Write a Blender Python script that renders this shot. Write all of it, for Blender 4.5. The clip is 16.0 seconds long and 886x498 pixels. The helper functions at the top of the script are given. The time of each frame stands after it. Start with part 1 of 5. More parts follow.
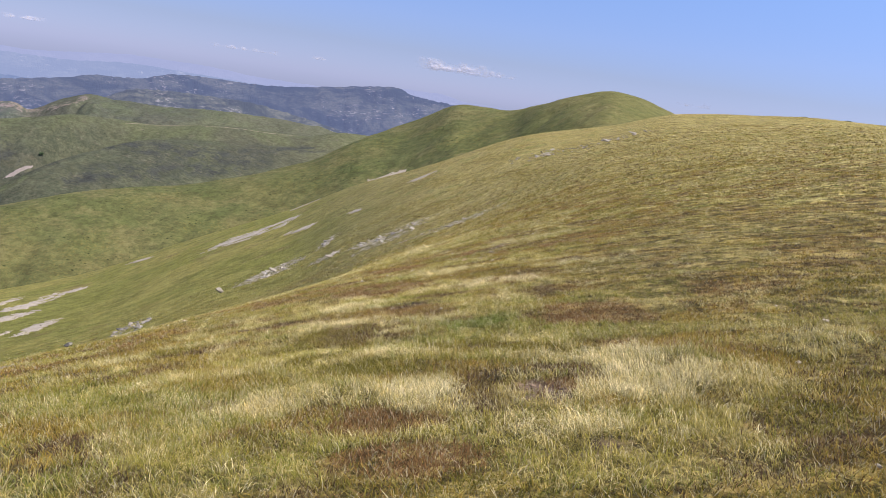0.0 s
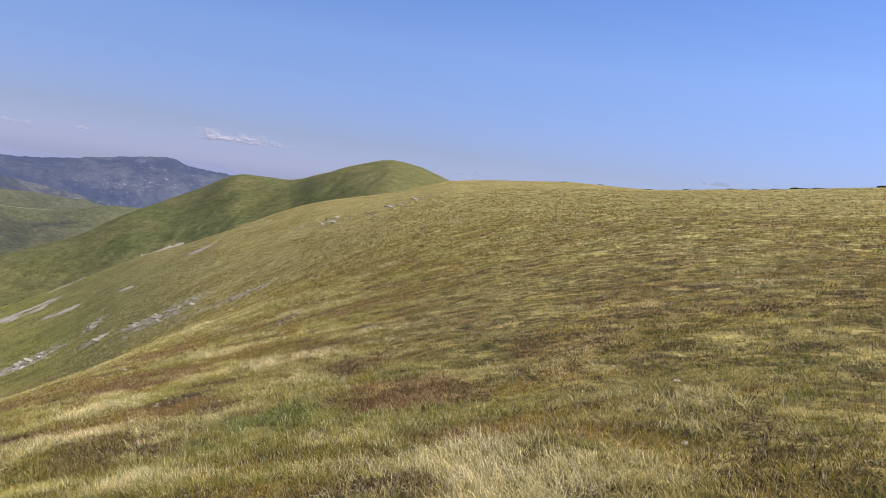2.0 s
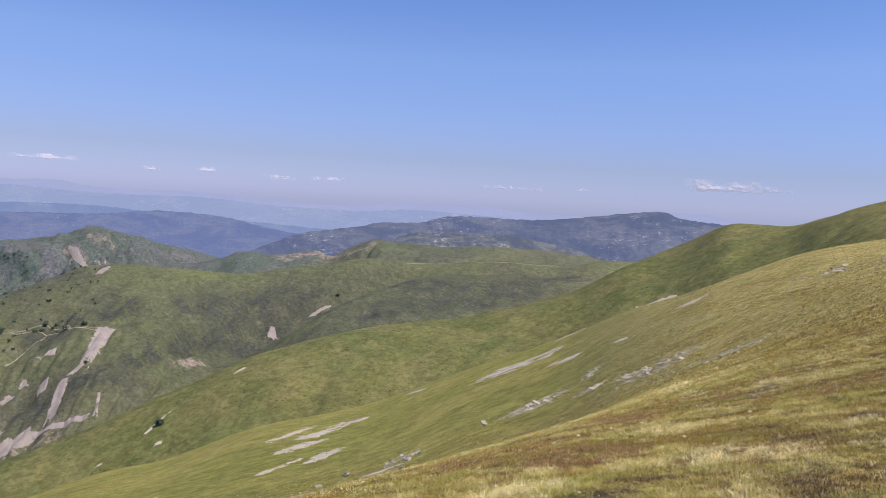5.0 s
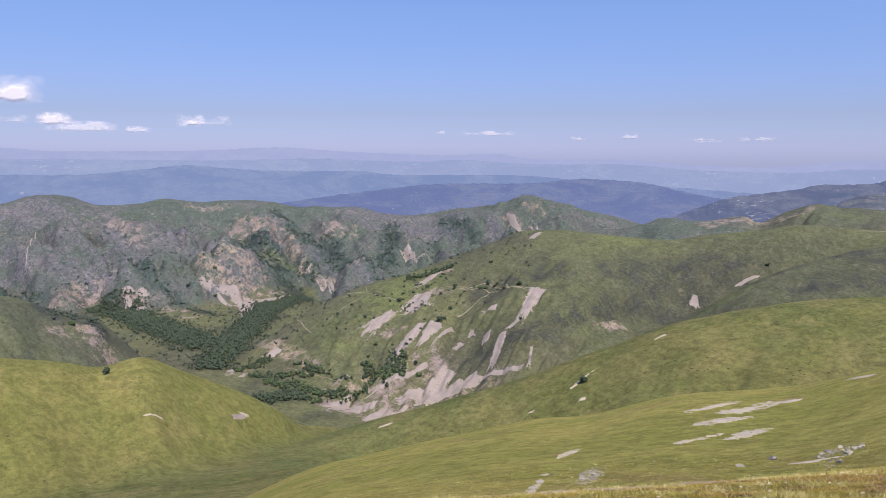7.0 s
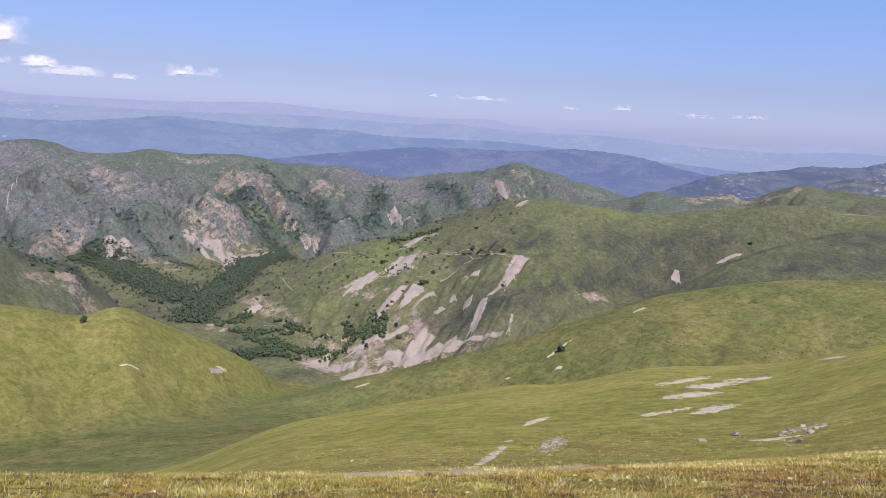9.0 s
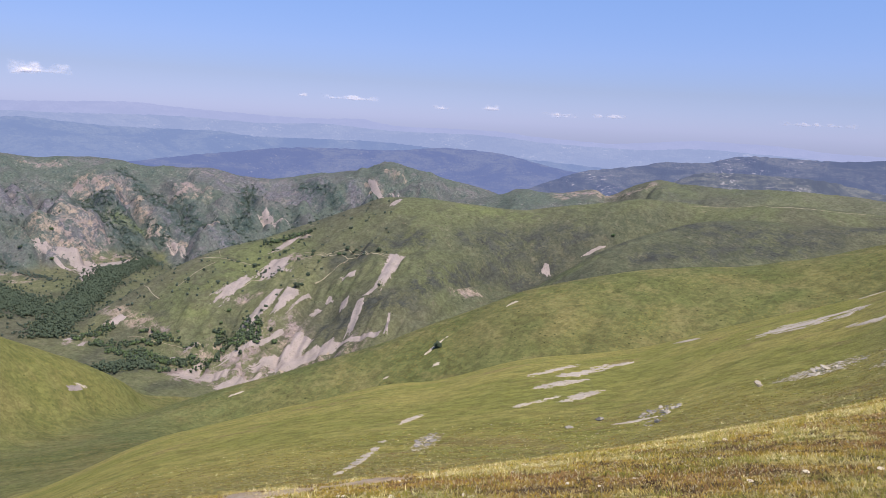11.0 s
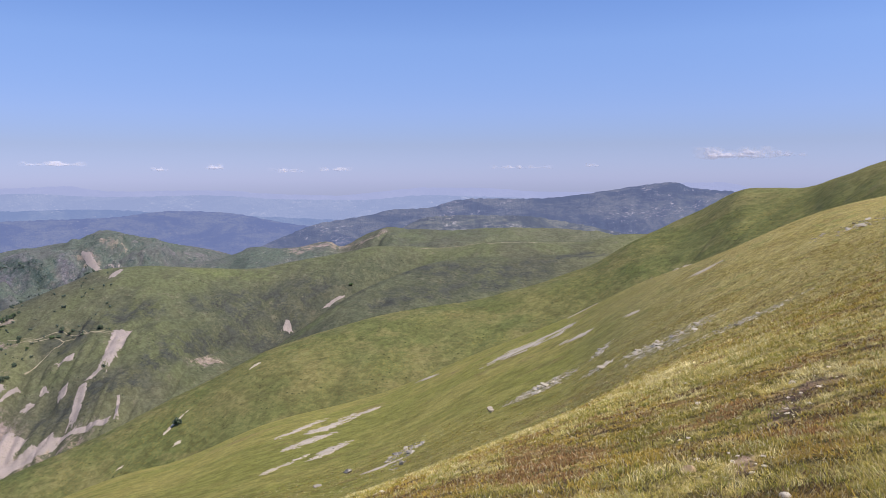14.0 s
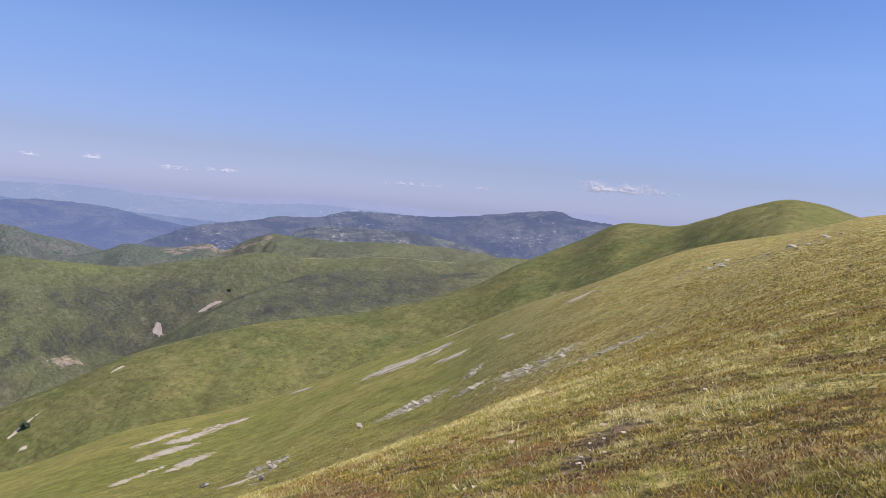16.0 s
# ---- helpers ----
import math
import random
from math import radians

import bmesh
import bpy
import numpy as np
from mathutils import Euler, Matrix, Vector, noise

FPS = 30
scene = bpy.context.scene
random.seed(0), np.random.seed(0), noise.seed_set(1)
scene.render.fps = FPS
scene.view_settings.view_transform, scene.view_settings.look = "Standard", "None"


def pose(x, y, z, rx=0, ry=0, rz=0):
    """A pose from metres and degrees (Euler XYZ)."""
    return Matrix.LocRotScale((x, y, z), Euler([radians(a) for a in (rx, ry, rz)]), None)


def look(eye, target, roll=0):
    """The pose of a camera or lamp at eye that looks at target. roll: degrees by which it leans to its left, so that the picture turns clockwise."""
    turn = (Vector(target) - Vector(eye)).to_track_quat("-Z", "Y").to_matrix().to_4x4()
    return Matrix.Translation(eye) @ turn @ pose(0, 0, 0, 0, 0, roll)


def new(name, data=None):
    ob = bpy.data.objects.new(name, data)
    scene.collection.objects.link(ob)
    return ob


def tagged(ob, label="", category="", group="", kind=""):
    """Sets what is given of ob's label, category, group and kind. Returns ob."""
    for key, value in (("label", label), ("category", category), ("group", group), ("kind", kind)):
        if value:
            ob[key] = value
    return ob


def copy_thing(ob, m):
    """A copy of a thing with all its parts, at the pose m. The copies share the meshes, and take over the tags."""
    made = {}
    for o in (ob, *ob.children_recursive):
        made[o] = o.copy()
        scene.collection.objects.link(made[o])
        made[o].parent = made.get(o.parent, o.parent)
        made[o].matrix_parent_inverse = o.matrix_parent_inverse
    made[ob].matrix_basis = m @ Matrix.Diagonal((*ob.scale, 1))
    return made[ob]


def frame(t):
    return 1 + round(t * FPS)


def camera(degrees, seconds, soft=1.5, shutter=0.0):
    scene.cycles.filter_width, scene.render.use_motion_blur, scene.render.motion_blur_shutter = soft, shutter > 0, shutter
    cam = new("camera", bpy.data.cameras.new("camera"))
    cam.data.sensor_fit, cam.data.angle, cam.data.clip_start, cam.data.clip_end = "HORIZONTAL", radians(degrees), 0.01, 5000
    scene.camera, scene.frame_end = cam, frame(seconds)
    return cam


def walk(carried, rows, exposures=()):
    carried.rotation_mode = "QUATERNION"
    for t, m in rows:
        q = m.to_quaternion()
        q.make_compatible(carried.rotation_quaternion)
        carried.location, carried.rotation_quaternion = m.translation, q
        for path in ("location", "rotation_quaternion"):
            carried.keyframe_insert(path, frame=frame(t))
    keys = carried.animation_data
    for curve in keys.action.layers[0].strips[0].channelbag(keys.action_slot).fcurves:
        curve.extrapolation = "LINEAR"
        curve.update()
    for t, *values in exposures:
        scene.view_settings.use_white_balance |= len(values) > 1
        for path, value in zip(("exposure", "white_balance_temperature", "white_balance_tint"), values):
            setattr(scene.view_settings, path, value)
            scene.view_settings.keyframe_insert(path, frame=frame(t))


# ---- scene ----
cam = camera(61.05, 16.0, soft=0.55)

PATH = [
    (0.0, pose(0.000, 0.000, 1.550, 78.04, -7.96, 1.68)),
    (0.5, pose(-0.099, 0.356, 1.406, 79.08, -7.63, -2.96)),
    (1.0, pose(-0.070, 0.795, 1.315, 81.16, -8.34, -10.01)),
    (1.5, pose(-0.003, 1.353, 1.231, 83.83, -8.76, -17.25)),
    (2.0, pose(0.096, 1.770, 1.220, 85.41, -7.37, -14.80)),
    (2.5, pose(0.181, 2.245, 1.245, 86.45, -5.67, -9.18)),
    (3.0, pose(0.333, 2.530, 1.260, 87.02, -4.51, -3.32)),
    (3.2, pose(0.365, 2.649, 1.283, 87.04, -4.09, -1.22)),
    (5.3, pose(0.890, 4.147, 1.192, 85.67, -2.37, 27.79)),
    (5.5, pose(0.880, 4.306, 1.167, 85.70, -1.70, 32.61)),
    (6.0, pose(0.727, 4.727, 1.102, 85.34, -0.26, 43.85)),
    (6.5, pose(0.425, 5.239, 0.978, 84.50, -0.32, 51.49)),
    (7.0, pose(0.286, 5.925, 0.775, 82.42, -0.32, 52.73)),
    (7.5, pose(0.304, 6.795, 0.574, 80.44, -0.54, 53.04)),
    (8.0, pose(0.407, 7.659, 0.400, 80.11, -2.02, 52.27)),
    (8.2, pose(0.342, 8.009, 0.329, 80.19, -2.70, 51.90)),
    (10.3, pose(-0.092, 11.417, -0.223, 78.75, -3.17, 52.22)),
    (10.5, pose(-0.075, 11.562, -0.259, 79.07, -3.14, 50.16)),
    (11.0, pose(0.115, 11.945, -0.266, 80.19, -2.96, 42.52)),
    (11.5, pose(0.379, 12.337, -0.292, 81.61, -3.95, 31.98)),
    (12.0, pose(0.545, 13.045, -0.394, 82.77, -5.31, 21.02)),
    (12.5, pose(0.782, 13.486, -0.419, 83.67, -6.29, 13.10)),
    (13.0, pose(0.921, 13.987, -0.532, 84.85, -4.78, 9.88)),
    (13.5, pose(1.022, 14.249, -0.504, 85.13, -0.28, 21.37)),
    (14.0, pose(1.109, 14.572, -0.574, 84.72, 0.33, 22.18)),
    (14.5, pose(1.291, 14.936, -0.608, 84.86, -1.04, 17.26)),
    (15.0, pose(1.557, 15.135, -0.562, 86.12, -3.03, 10.84)),
    (15.5, pose(1.768, 15.580, -0.548, 86.91, -4.08, 9.71)),
    (16.0, pose(1.898, 15.860, -0.555, 86.16, -4.46, 13.92)),
]

walk(cam, PATH, exposures=[(0.0, 0.2), (1.0, 0.14), (2.0, 0.04), (3.0, 0.08), (5.5, 0.13), (6.5, 0.13), (7.5, 0.2), (10.5, 0.24), (12.0, 0.2), (14.0, 0.17), (16.0, 0.12)])

# ---- sky and sun ----
SUN_BEARING, SUN_HEIGHT = -105.0, 57.0
world = bpy.data.worlds.new("sky")
scene.world = world
world.use_nodes = True
wt = world.node_tree
sky = wt.nodes.new("ShaderNodeTexSky")
sky.sky_type, sky.sun_disc = "NISHITA", False
sky.sun_elevation, sky.sun_rotation = radians(SUN_HEIGHT), radians(-SUN_BEARING)
sky.altitude, sky.air_density, sky.dust_density, sky.ozone_density = 1500, 1.0, 0.3, 6.0
tint = wt.nodes.new("ShaderNodeMix")
tint.data_type, tint.blend_type = "RGBA", "MULTIPLY"
tint.inputs[0].default_value = 1.0
# summer haze: lilac at the horizon, clearer above
where = wt.nodes.new("ShaderNodeTexCoord")
parts_of = wt.nodes.new("ShaderNodeSeparateXYZ")
haze = wt.nodes.new("ShaderNodeValToRGB")
wt.links.new(where.outputs["Generated"], parts_of.inputs["Vector"])
wt.links.new(parts_of.outputs["Z"], haze.inputs["Fac"])
for at, shade in ((0.045, (0.52, 0.455, 0.605, 1)), (0.087, (0.65, 0.57, 0.725, 1)), (0.174, (0.83, 0.76, 0.885, 1))):
    haze.color_ramp.elements.new(at).color = shade
haze.color_ramp.elements[0].color = (0.41, 0.42, 0.72, 1)
haze.color_ramp.elements[-1].position, haze.color_ramp.elements[-1].color = 0.4, (0.655, 0.785, 1.06, 1)
# the hazy air is brighter on the sun's side
sunward, glare, hazy = wt.nodes.new("ShaderNodeVectorMath"), wt.nodes.new("ShaderNodeMath"), wt.nodes.new("ShaderNodeVectorMath")
sunward.operation, glare.operation, hazy.operation = "DOT_PRODUCT", "MULTIPLY_ADD", "SCALE"
wt.links.new(where.outputs["Generated"], sunward.inputs[0])
sunward.inputs[1].default_value = (-math.sin(radians(SUN_BEARING)), math.cos(radians(SUN_BEARING)), 0)
wt.links.new(sunward.outputs["Value"], glare.inputs[0])
glare.inputs[1].default_value, glare.inputs[2].default_value = 0.17, 1.09
wt.links.new(haze.outputs["Color"], hazy.inputs[0])
wt.links.new(glare.outputs[0], hazy.inputs["Scale"])
wt.links.new(hazy.outputs["Vector"], tint.inputs[7])
wt.links.new(sky.outputs["Color"], tint.inputs[6])
wt.links.new(tint.outputs[2], wt.nodes["Background"].inputs["Color"])
wt.nodes["Background"].inputs["Strength"].default_value = 0.15
sun = new("sun", bpy.data.lights.new("sun", "SUN"))
sun.data.energy, sun.data.angle, sun.data.color = 5.0, radians(0.53), (1.0, 0.915, 0.79)
sun_from = Vector((-math.sin(radians(SUN_BEARING)) * math.cos(radians(SUN_HEIGHT)), math.cos(radians(SUN_BEARING)) * math.cos(radians(SUN_HEIGHT)), math.sin(radians(SUN_HEIGHT))))
sun.matrix_world = look(sun_from * 100, (0, 0, 0))

# ---- materials ----
MAT = {}


class Nodes:
    """A material's nodes, with a short way to add and link them."""

    def __init__(self, name):
        self.mat = bpy.data.materials.new(name)
        self.mat.use_nodes = True
        self.tree = self.mat.node_tree
        self.bsdf = self.tree.nodes["Principled BSDF"]
        self.pos = self.tree.nodes.new("ShaderNodeNewGeometry").outputs["Position"]
        MAT[name] = self.mat

    def link(self, a, b):
        self.tree.links.new(a, b)

    def noise(self, scale, detail=4, rough=0.6, stretch=None, distort=0.0):
        n = self.tree.nodes.new("ShaderNodeTexNoise")
        n.inputs["Scale"].default_value, n.inputs["Detail"].default_value = scale, detail
        n.inputs["Roughness"].default_value, n.inputs["Distortion"].default_value = rough, distort
        src = self.pos
        if stretch:
            m = self.tree.nodes.new("ShaderNodeMapping")
            m.inputs["Scale"].default_value = stretch
            self.link(self.pos, m.inputs["Vector"])
            src = m.outputs["Vector"]
        self.link(src, n.inputs["Vector"])
        return n.outputs["Fac"]

    def ramp(self, fac, lo, hi):
        """fac from lo to hi becomes 0 to 1."""
        m = self.tree.nodes.new("ShaderNodeMapRange")
        m.interpolation_type = "SMOOTHSTEP"
        m.inputs["From Min"].default_value, m.inputs["From Max"].default_value = lo, hi
        self.link(fac, m.inputs["Value"])
        return m.outputs["Result"]

    def mix(self, fac, a, b, kind="MIX"):
        m = self.tree.nodes.new("ShaderNodeMix")
        m.data_type, m.blend_type = "RGBA", kind
        for socket, v in ((m.inputs[0], fac), (m.inputs[6], a), (m.inputs[7], b)):
            if isinstance(v, (int, float)):
                socket.default_value = v
            elif isinstance(v, tuple):
                socket.default_value = (*v, 1)
            else:
                self.link(v, socket)
        return m.outputs[2]

    def dots(self, scale, inner, outer):
        """Scattered spots: 1 in their middles, 0 between them."""
        v = self.tree.nodes.new("ShaderNodeTexVoronoi")
        v.inputs["Scale"].default_value = scale
        self.link(self.pos, v.inputs["Vector"])
        near = self.math("MULTIPLY", self.ramp(v.outputs["Distance"], outer, inner), self.ramp(self.noise(scale * 0.22, 3, 0.6), 0.42, 0.58))
        return near

    def math(self, op, a, b=0.0):
        m = self.tree.nodes.new("ShaderNodeMath")
        m.operation = op
        for socket, v in zip(m.inputs, (a, b)):
            if isinstance(v, (int, float)):
                socket.default_value = v
            else:
                self.link(v, socket)
        return m.outputs[0]

    def done(self, colour, rough=0.9, bump=None, height=0.05, strength=1.0, spec=0.2):
        if isinstance(colour, tuple):
            self.bsdf.inputs["Base Color"].default_value = (*colour, 1)
        else:
            self.link(colour, self.bsdf.inputs["Base Color"])
        self.bsdf.inputs["Roughness"].default_value = rough
        self.bsdf.inputs["Specular IOR Level"].default_value = spec
        if bump is not None:
            n = self.tree.nodes.new("ShaderNodeBump")
            n.inputs["Distance"].default_value, n.inputs["Strength"].default_value = height, strength
            self.link(bump, n.inputs["Height"])
            self.link(n.outputs["Normal"], self.bsdf.inputs["Normal"])
        return self.mat


def ground_material():
    n = Nodes("ground")
    attr = n.tree.nodes.new("ShaderNodeVertexColor")
    attr.layer_name = "cover"
    split = n.tree.nodes.new("ShaderNodeSeparateColor")
    n.link(attr.outputs["Color"], split.inputs["Color"])
    walked, green, rocky = split.outputs
    heathy = attr.outputs["Alpha"]
    low = n.tree.nodes.new("ShaderNodeVertexColor")
    low.layer_name = "under_grass"
    under = n.tree.nodes.new("ShaderNodeSeparateColor")
    n.link(low.outputs["Color"], under.inputs["Color"])
    bare = under.outputs[0]
    rib, bare_soil = under.outputs[2], low.outputs["Alpha"]
    grown = n.tree.nodes.new("ShaderNodeVertexColor")
    grown.layer_name = "growth"
    sorts = n.tree.nodes.new("ShaderNodeSeparateColor")
    n.link(grown.outputs["Color"], sorts.inputs["Color"])
    scrubby, tan, purple = sorts.outputs
    lush = grown.outputs["Alpha"]
    big, small = n.noise(0.012, 5), n.noise(1.6, 5, 0.7)
    fine = n.noise(14, 4, 0.75)
    # walked slope: olive turf with drifts of pale straw, rusty heath and fresher green
    turf = n.mix(n.ramp(n.noise(0.1, 7, 0.74, distort=0.6), 0.4, 0.6), (0.275, 0.215, 0.052), (0.39, 0.312, 0.108))
    turf = n.mix(n.math("MULTIPLY", n.ramp(n.noise(0.13, 6, 0.72, stretch=(1.3, 0.8, 1), distort=0.5), 0.53, 0.64), 0.75), turf, (0.2, 0.215, 0.052))
    turf = n.mix(n.math("MULTIPLY", n.ramp(n.noise(0.17, 7, 0.76, stretch=(0.8, 1.2, 1), distort=0.8), 0.54, 0.63), 0.7), turf, (0.235, 0.15, 0.055))
    turf = n.mix(n.math("MULTIPLY", n.ramp(heathy, 0.35, 0.6), 0.7), turf, n.mix(n.ramp(n.noise(0.6, 5, 0.75), 0.44, 0.58), n.mix(bare, (0.24, 0.19, 0.048), (0.2, 0.15, 0.045)), n.mix(bare, (0.225, 0.14, 0.055), (0.16, 0.1, 0.045))))
    turf = n.mix(n.math("MULTIPLY", n.ramp(n.noise(1.1, 8, 0.84, distort=0.6), 0.51, 0.6), n.math("SUBTRACT", 0.7, n.math("MULTIPLY", bare, 0.6))), turf, (0.5, 0.42, 0.185))
    turf = n.mix(n.math("MULTIPLY", n.ramp(n.noise(2.6, 7, 0.84), 0.53, 0.6), 0.6), turf, (0.15, 0.115, 0.042))
    soil = n.mix(n.ramp(small, 0.42, 0.6), (0.11, 0.082, 0.036), (0.27, 0.21, 0.08))
    turf = n.mix(n.math("MULTIPLY", n.math("MULTIPLY", bare, 0.7), n.math("SUBTRACT", 1.0, n.ramp(heathy, 0.35, 0.6))), turf, soil)
    turf = n.mix(bare_soil, turf, n.mix(n.ramp(small, 0.4, 0.65), (0.13, 0.085, 0.055), (0.25, 0.175, 0.12)))
    # green spurs, with yellow broom in drifts
    spur = n.mix(n.ramp(big, 0.35, 0.65), (0.152, 0.155, 0.056), (0.112, 0.127, 0.042))
    spur = n.mix(n.ramp(n.noise(0.02, 7, 0.72), 0.47, 0.64), spur, (0.195, 0.178, 0.07))
    spur = n.mix(n.ramp(n.noise(0.05, 7, 0.78), 0.54, 0.66), spur, (0.1, 0.108, 0.038))
    drift = n.math("MULTIPLY", n.ramp(n.noise(0.4, 4, 0.75), 0.52, 0.6), n.ramp(n.noise(0.009, 4, 0.6), 0.44, 0.56))
    spur = n.mix(n.math("MULTIPLY", drift, 0.3), spur, (0.31, 0.225, 0.055))
    spur = n.mix(n.math("MULTIPLY", n.ramp(n.noise(0.007, 6, 0.68, distort=0.6), 0.47, 0.6), 0.4), spur, (0.19, 0.165, 0.066))
    spur = n.mix(n.math("MULTIPLY", n.ramp(n.noise(0.25, 6, 0.76), 0.54, 0.63), 0.35), spur, (0.1, 0.108, 0.034))
    # middle hill: soft green ribs, brown-green hollows
    # a little of the haze's blue is painted into this hill
    hill = n.mix(n.ramp(n.noise(0.0035, 4, 0.6), 0.42, 0.6), (0.118, 0.126, 0.064), (0.106, 0.104, 0.066))
    hill = n.mix(n.math("MULTIPLY", n.ramp(n.noise(0.012, 7, 0.74), 0.5, 0.64), 0.75), hill, (0.08, 0.083, 0.054))
    hill = n.mix(n.math("MULTIPLY", n.ramp(rib, 0.35, 0.7), 0.5), hill, (0.158, 0.156, 0.078))
    hill = n.mix(n.math("MULTIPLY", n.ramp(rib, 0.3, 0.05), 0.6), hill, n.mix(n.ramp(n.noise(0.018, 8, 0.8), 0.43, 0.57), (0.105, 0.104, 0.068), (0.066, 0.072, 0.052)))
    hill = n.mix(n.math("MULTIPLY", n.ramp(n.noise(0.045, 7, 0.78), 0.54, 0.66), 0.6), hill, (0.17, 0.15, 0.1))
    hill = n.mix(n.math("MULTIPLY", scrubby, n.ramp(n.noise(0.03, 8, 0.8), 0.42, 0.56)), hill, (0.06, 0.062, 0.052))
    # rocky range: scrub in the gullies, bare rock on the ribs
    # the bluish cast of these colours is distance haze painted in
    rock = n.mix(n.ramp(n.noise(0.006, 6, 0.68), 0.42, 0.6), (0.098, 0.116, 0.095), (0.114, 0.118, 0.11))
    rock = n.mix(n.math("MULTIPLY", n.ramp(n.noise(0.025, 7, 0.78), 0.5, 0.62), 0.7), rock, (0.07, 0.094, 0.076))
    rock = n.mix(n.math("MULTIPLY", purple, n.ramp(n.noise(0.018, 8, 0.8), 0.4, 0.56)), rock, n.mix(n.ramp(n.noise(0.09, 7, 0.8), 0.42, 0.58), (0.104, 0.102, 0.116), (0.172, 0.158, 0.172)))
    crag = n.math("MULTIPLY", n.ramp(n.noise(0.02, 9, 0.82, stretch=(1, 0.55, 1), distort=1.5), 0.51, 0.58), n.ramp(n.noise(0.003, 4, 0.6), 0.44, 0.6))
    rock = n.mix(n.math("MULTIPLY", crag, 0.55), rock, n.mix(n.ramp(n.noise(0.004, 3, 0.5), 0.42, 0.6), (0.24, 0.205, 0.185), (0.19, 0.162, 0.172)))
    rock = n.mix(n.math("MULTIPLY", n.ramp(n.noise(0.05, 8, 0.82), 0.56, 0.62), 0.65), rock, (0.26, 0.23, 0.215))
    rock = n.mix(n.math("MULTIPLY", n.ramp(n.noise(0.06, 6, 0.8), 0.54, 0.61), 0.85), rock, (0.048, 0.068, 0.062))
    rock = n.mix(n.math("MULTIPLY", scrubby, n.ramp(n.noise(0.05, 8, 0.8), 0.42, 0.54)), rock, (0.054, 0.076, 0.068))
    # shelf below the walk: bright yellow-green turf
    shelf = n.mix(n.ramp(n.noise(0.018, 6, 0.66), 0.4, 0.6), (0.35, 0.3, 0.086), (0.26, 0.25, 0.062))
    shelf = n.mix(n.math("MULTIPLY", n.ramp(n.noise(0.05, 7, 0.76), 0.53, 0.66), 0.7), shelf, (0.2, 0.2, 0.05))
    shelf = n.mix(n.math("MULTIPLY", n.ramp(n.noise(0.03, 6, 0.74), 0.55, 0.66), 0.7), shelf, (0.3, 0.22, 0.09))
    shelf = n.mix(n.math("MULTIPLY", n.ramp(n.noise(1.1, 7, 0.82), 0.53, 0.61), 0.4), shelf, (0.15, 0.14, 0.04))
    shelf = n.mix(n.math("MULTIPLY", n.ramp(n.noise(0.22, 7, 0.8), 0.55, 0.64), 0.5), shelf, (0.19, 0.168, 0.045))
    c = n.mix(green, hill, spur)
    c = n.mix(rocky, c, rock)
    c = n.mix(n.math("MULTIPLY", lush, n.math("MULTIPLY", n.ramp(n.noise(0.03, 7, 0.75), 0.36, 0.56), 0.5)), c, (0.142, 0.162, 0.06))
    c = n.mix(n.math("MULTIPLY", tan, n.ramp(n.math("ADD", n.noise(0.045, 9, 0.82), n.math("MULTIPLY", tan, 0.06)), 0.53, 0.59)), c, n.mix(n.ramp(n.noise(0.01, 6, 0.7), 0.42, 0.58), (0.3, 0.235, 0.18), (0.26, 0.205, 0.19)))
    c = n.mix(under.outputs[1], c, shelf)
    c = n.mix(walked, c, turf)
    close = n.math("MINIMUM", n.math("ADD", walked, n.math("MULTIPLY", under.outputs[1], 0.3)), 1.0)
    # fine mottle painted lighter and darker, the darks for shadows between tussocks
    c = n.mix(n.math("MULTIPLY", close, 0.6), c, n.mix(fine, (0.2, 0.2, 0.2), (0.8, 0.8, 0.8)), "OVERLAY")
    tussock = n.ramp(n.noise(2.2, 5, 0.75), 0.42, 0.58)
    c = n.mix(n.math("MULTIPLY", close, 0.75), c, n.mix(tussock, (0.12, 0.12, 0.12), (0.85, 0.85, 0.85)), "OVERLAY")
    clump = n.ramp(n.noise(0.9, 5, 0.75), 0.41, 0.59)
    c = n.mix(n.math("MULTIPLY", n.math("ADD", close, 0.15), 0.45), c, n.mix(clump, (0.22, 0.22, 0.22), (0.76, 0.76, 0.76)), "OVERLAY")
    far_off = n.math("SUBTRACT", 1.0, n.math("ADD", walked, under.outputs[1]))
    stand = n.ramp(n.noise(0.06, 6, 0.74, distort=0.4), 0.38, 0.62)
    grain = n.ramp(n.noise(0.17, 5, 0.74, distort=0.4), 0.4, 0.6)
    c = n.mix(n.math("MULTIPLY", n.math("SUBTRACT", 1.0, walked), 0.27), c, n.mix(grain, (0.18, 0.18, 0.18), (0.82, 0.82, 0.82)), "OVERLAY")
    c = n.mix(n.math("MULTIPLY", far_off, 0.22), c, n.mix(stand, (0.22, 0.22, 0.22), (0.78, 0.78, 0.78)), "OVERLAY")
    c = n.mix(n.math("MULTIPLY", far_off, n.dots(0.33, 0.12, 0.2)), c, n.mix(1.0, c, (0.5, 0.53, 0.5), "MULTIPLY"))
    c = n.mix(n.math("MULTIPLY", far_off, n.dots(0.13, 0.12, 0.17)), c, n.mix(1.0, c, (0.4, 0.46, 0.44), "MULTIPLY"))
    c = n.mix(n.math("MULTIPLY", far_off, n.dots(0.24, 0.08, 0.12)), c, n.mix(1.0, c, (1.6, 1.5, 1.5), "MULTIPLY"))
    bump = n.math("ADD", n.math("MULTIPLY", tussock, 0.5), n.math("MULTIPLY", fine, 0.5))
    bump = n.math("ADD", bump, n.math("MULTIPLY", clump, 1.0))
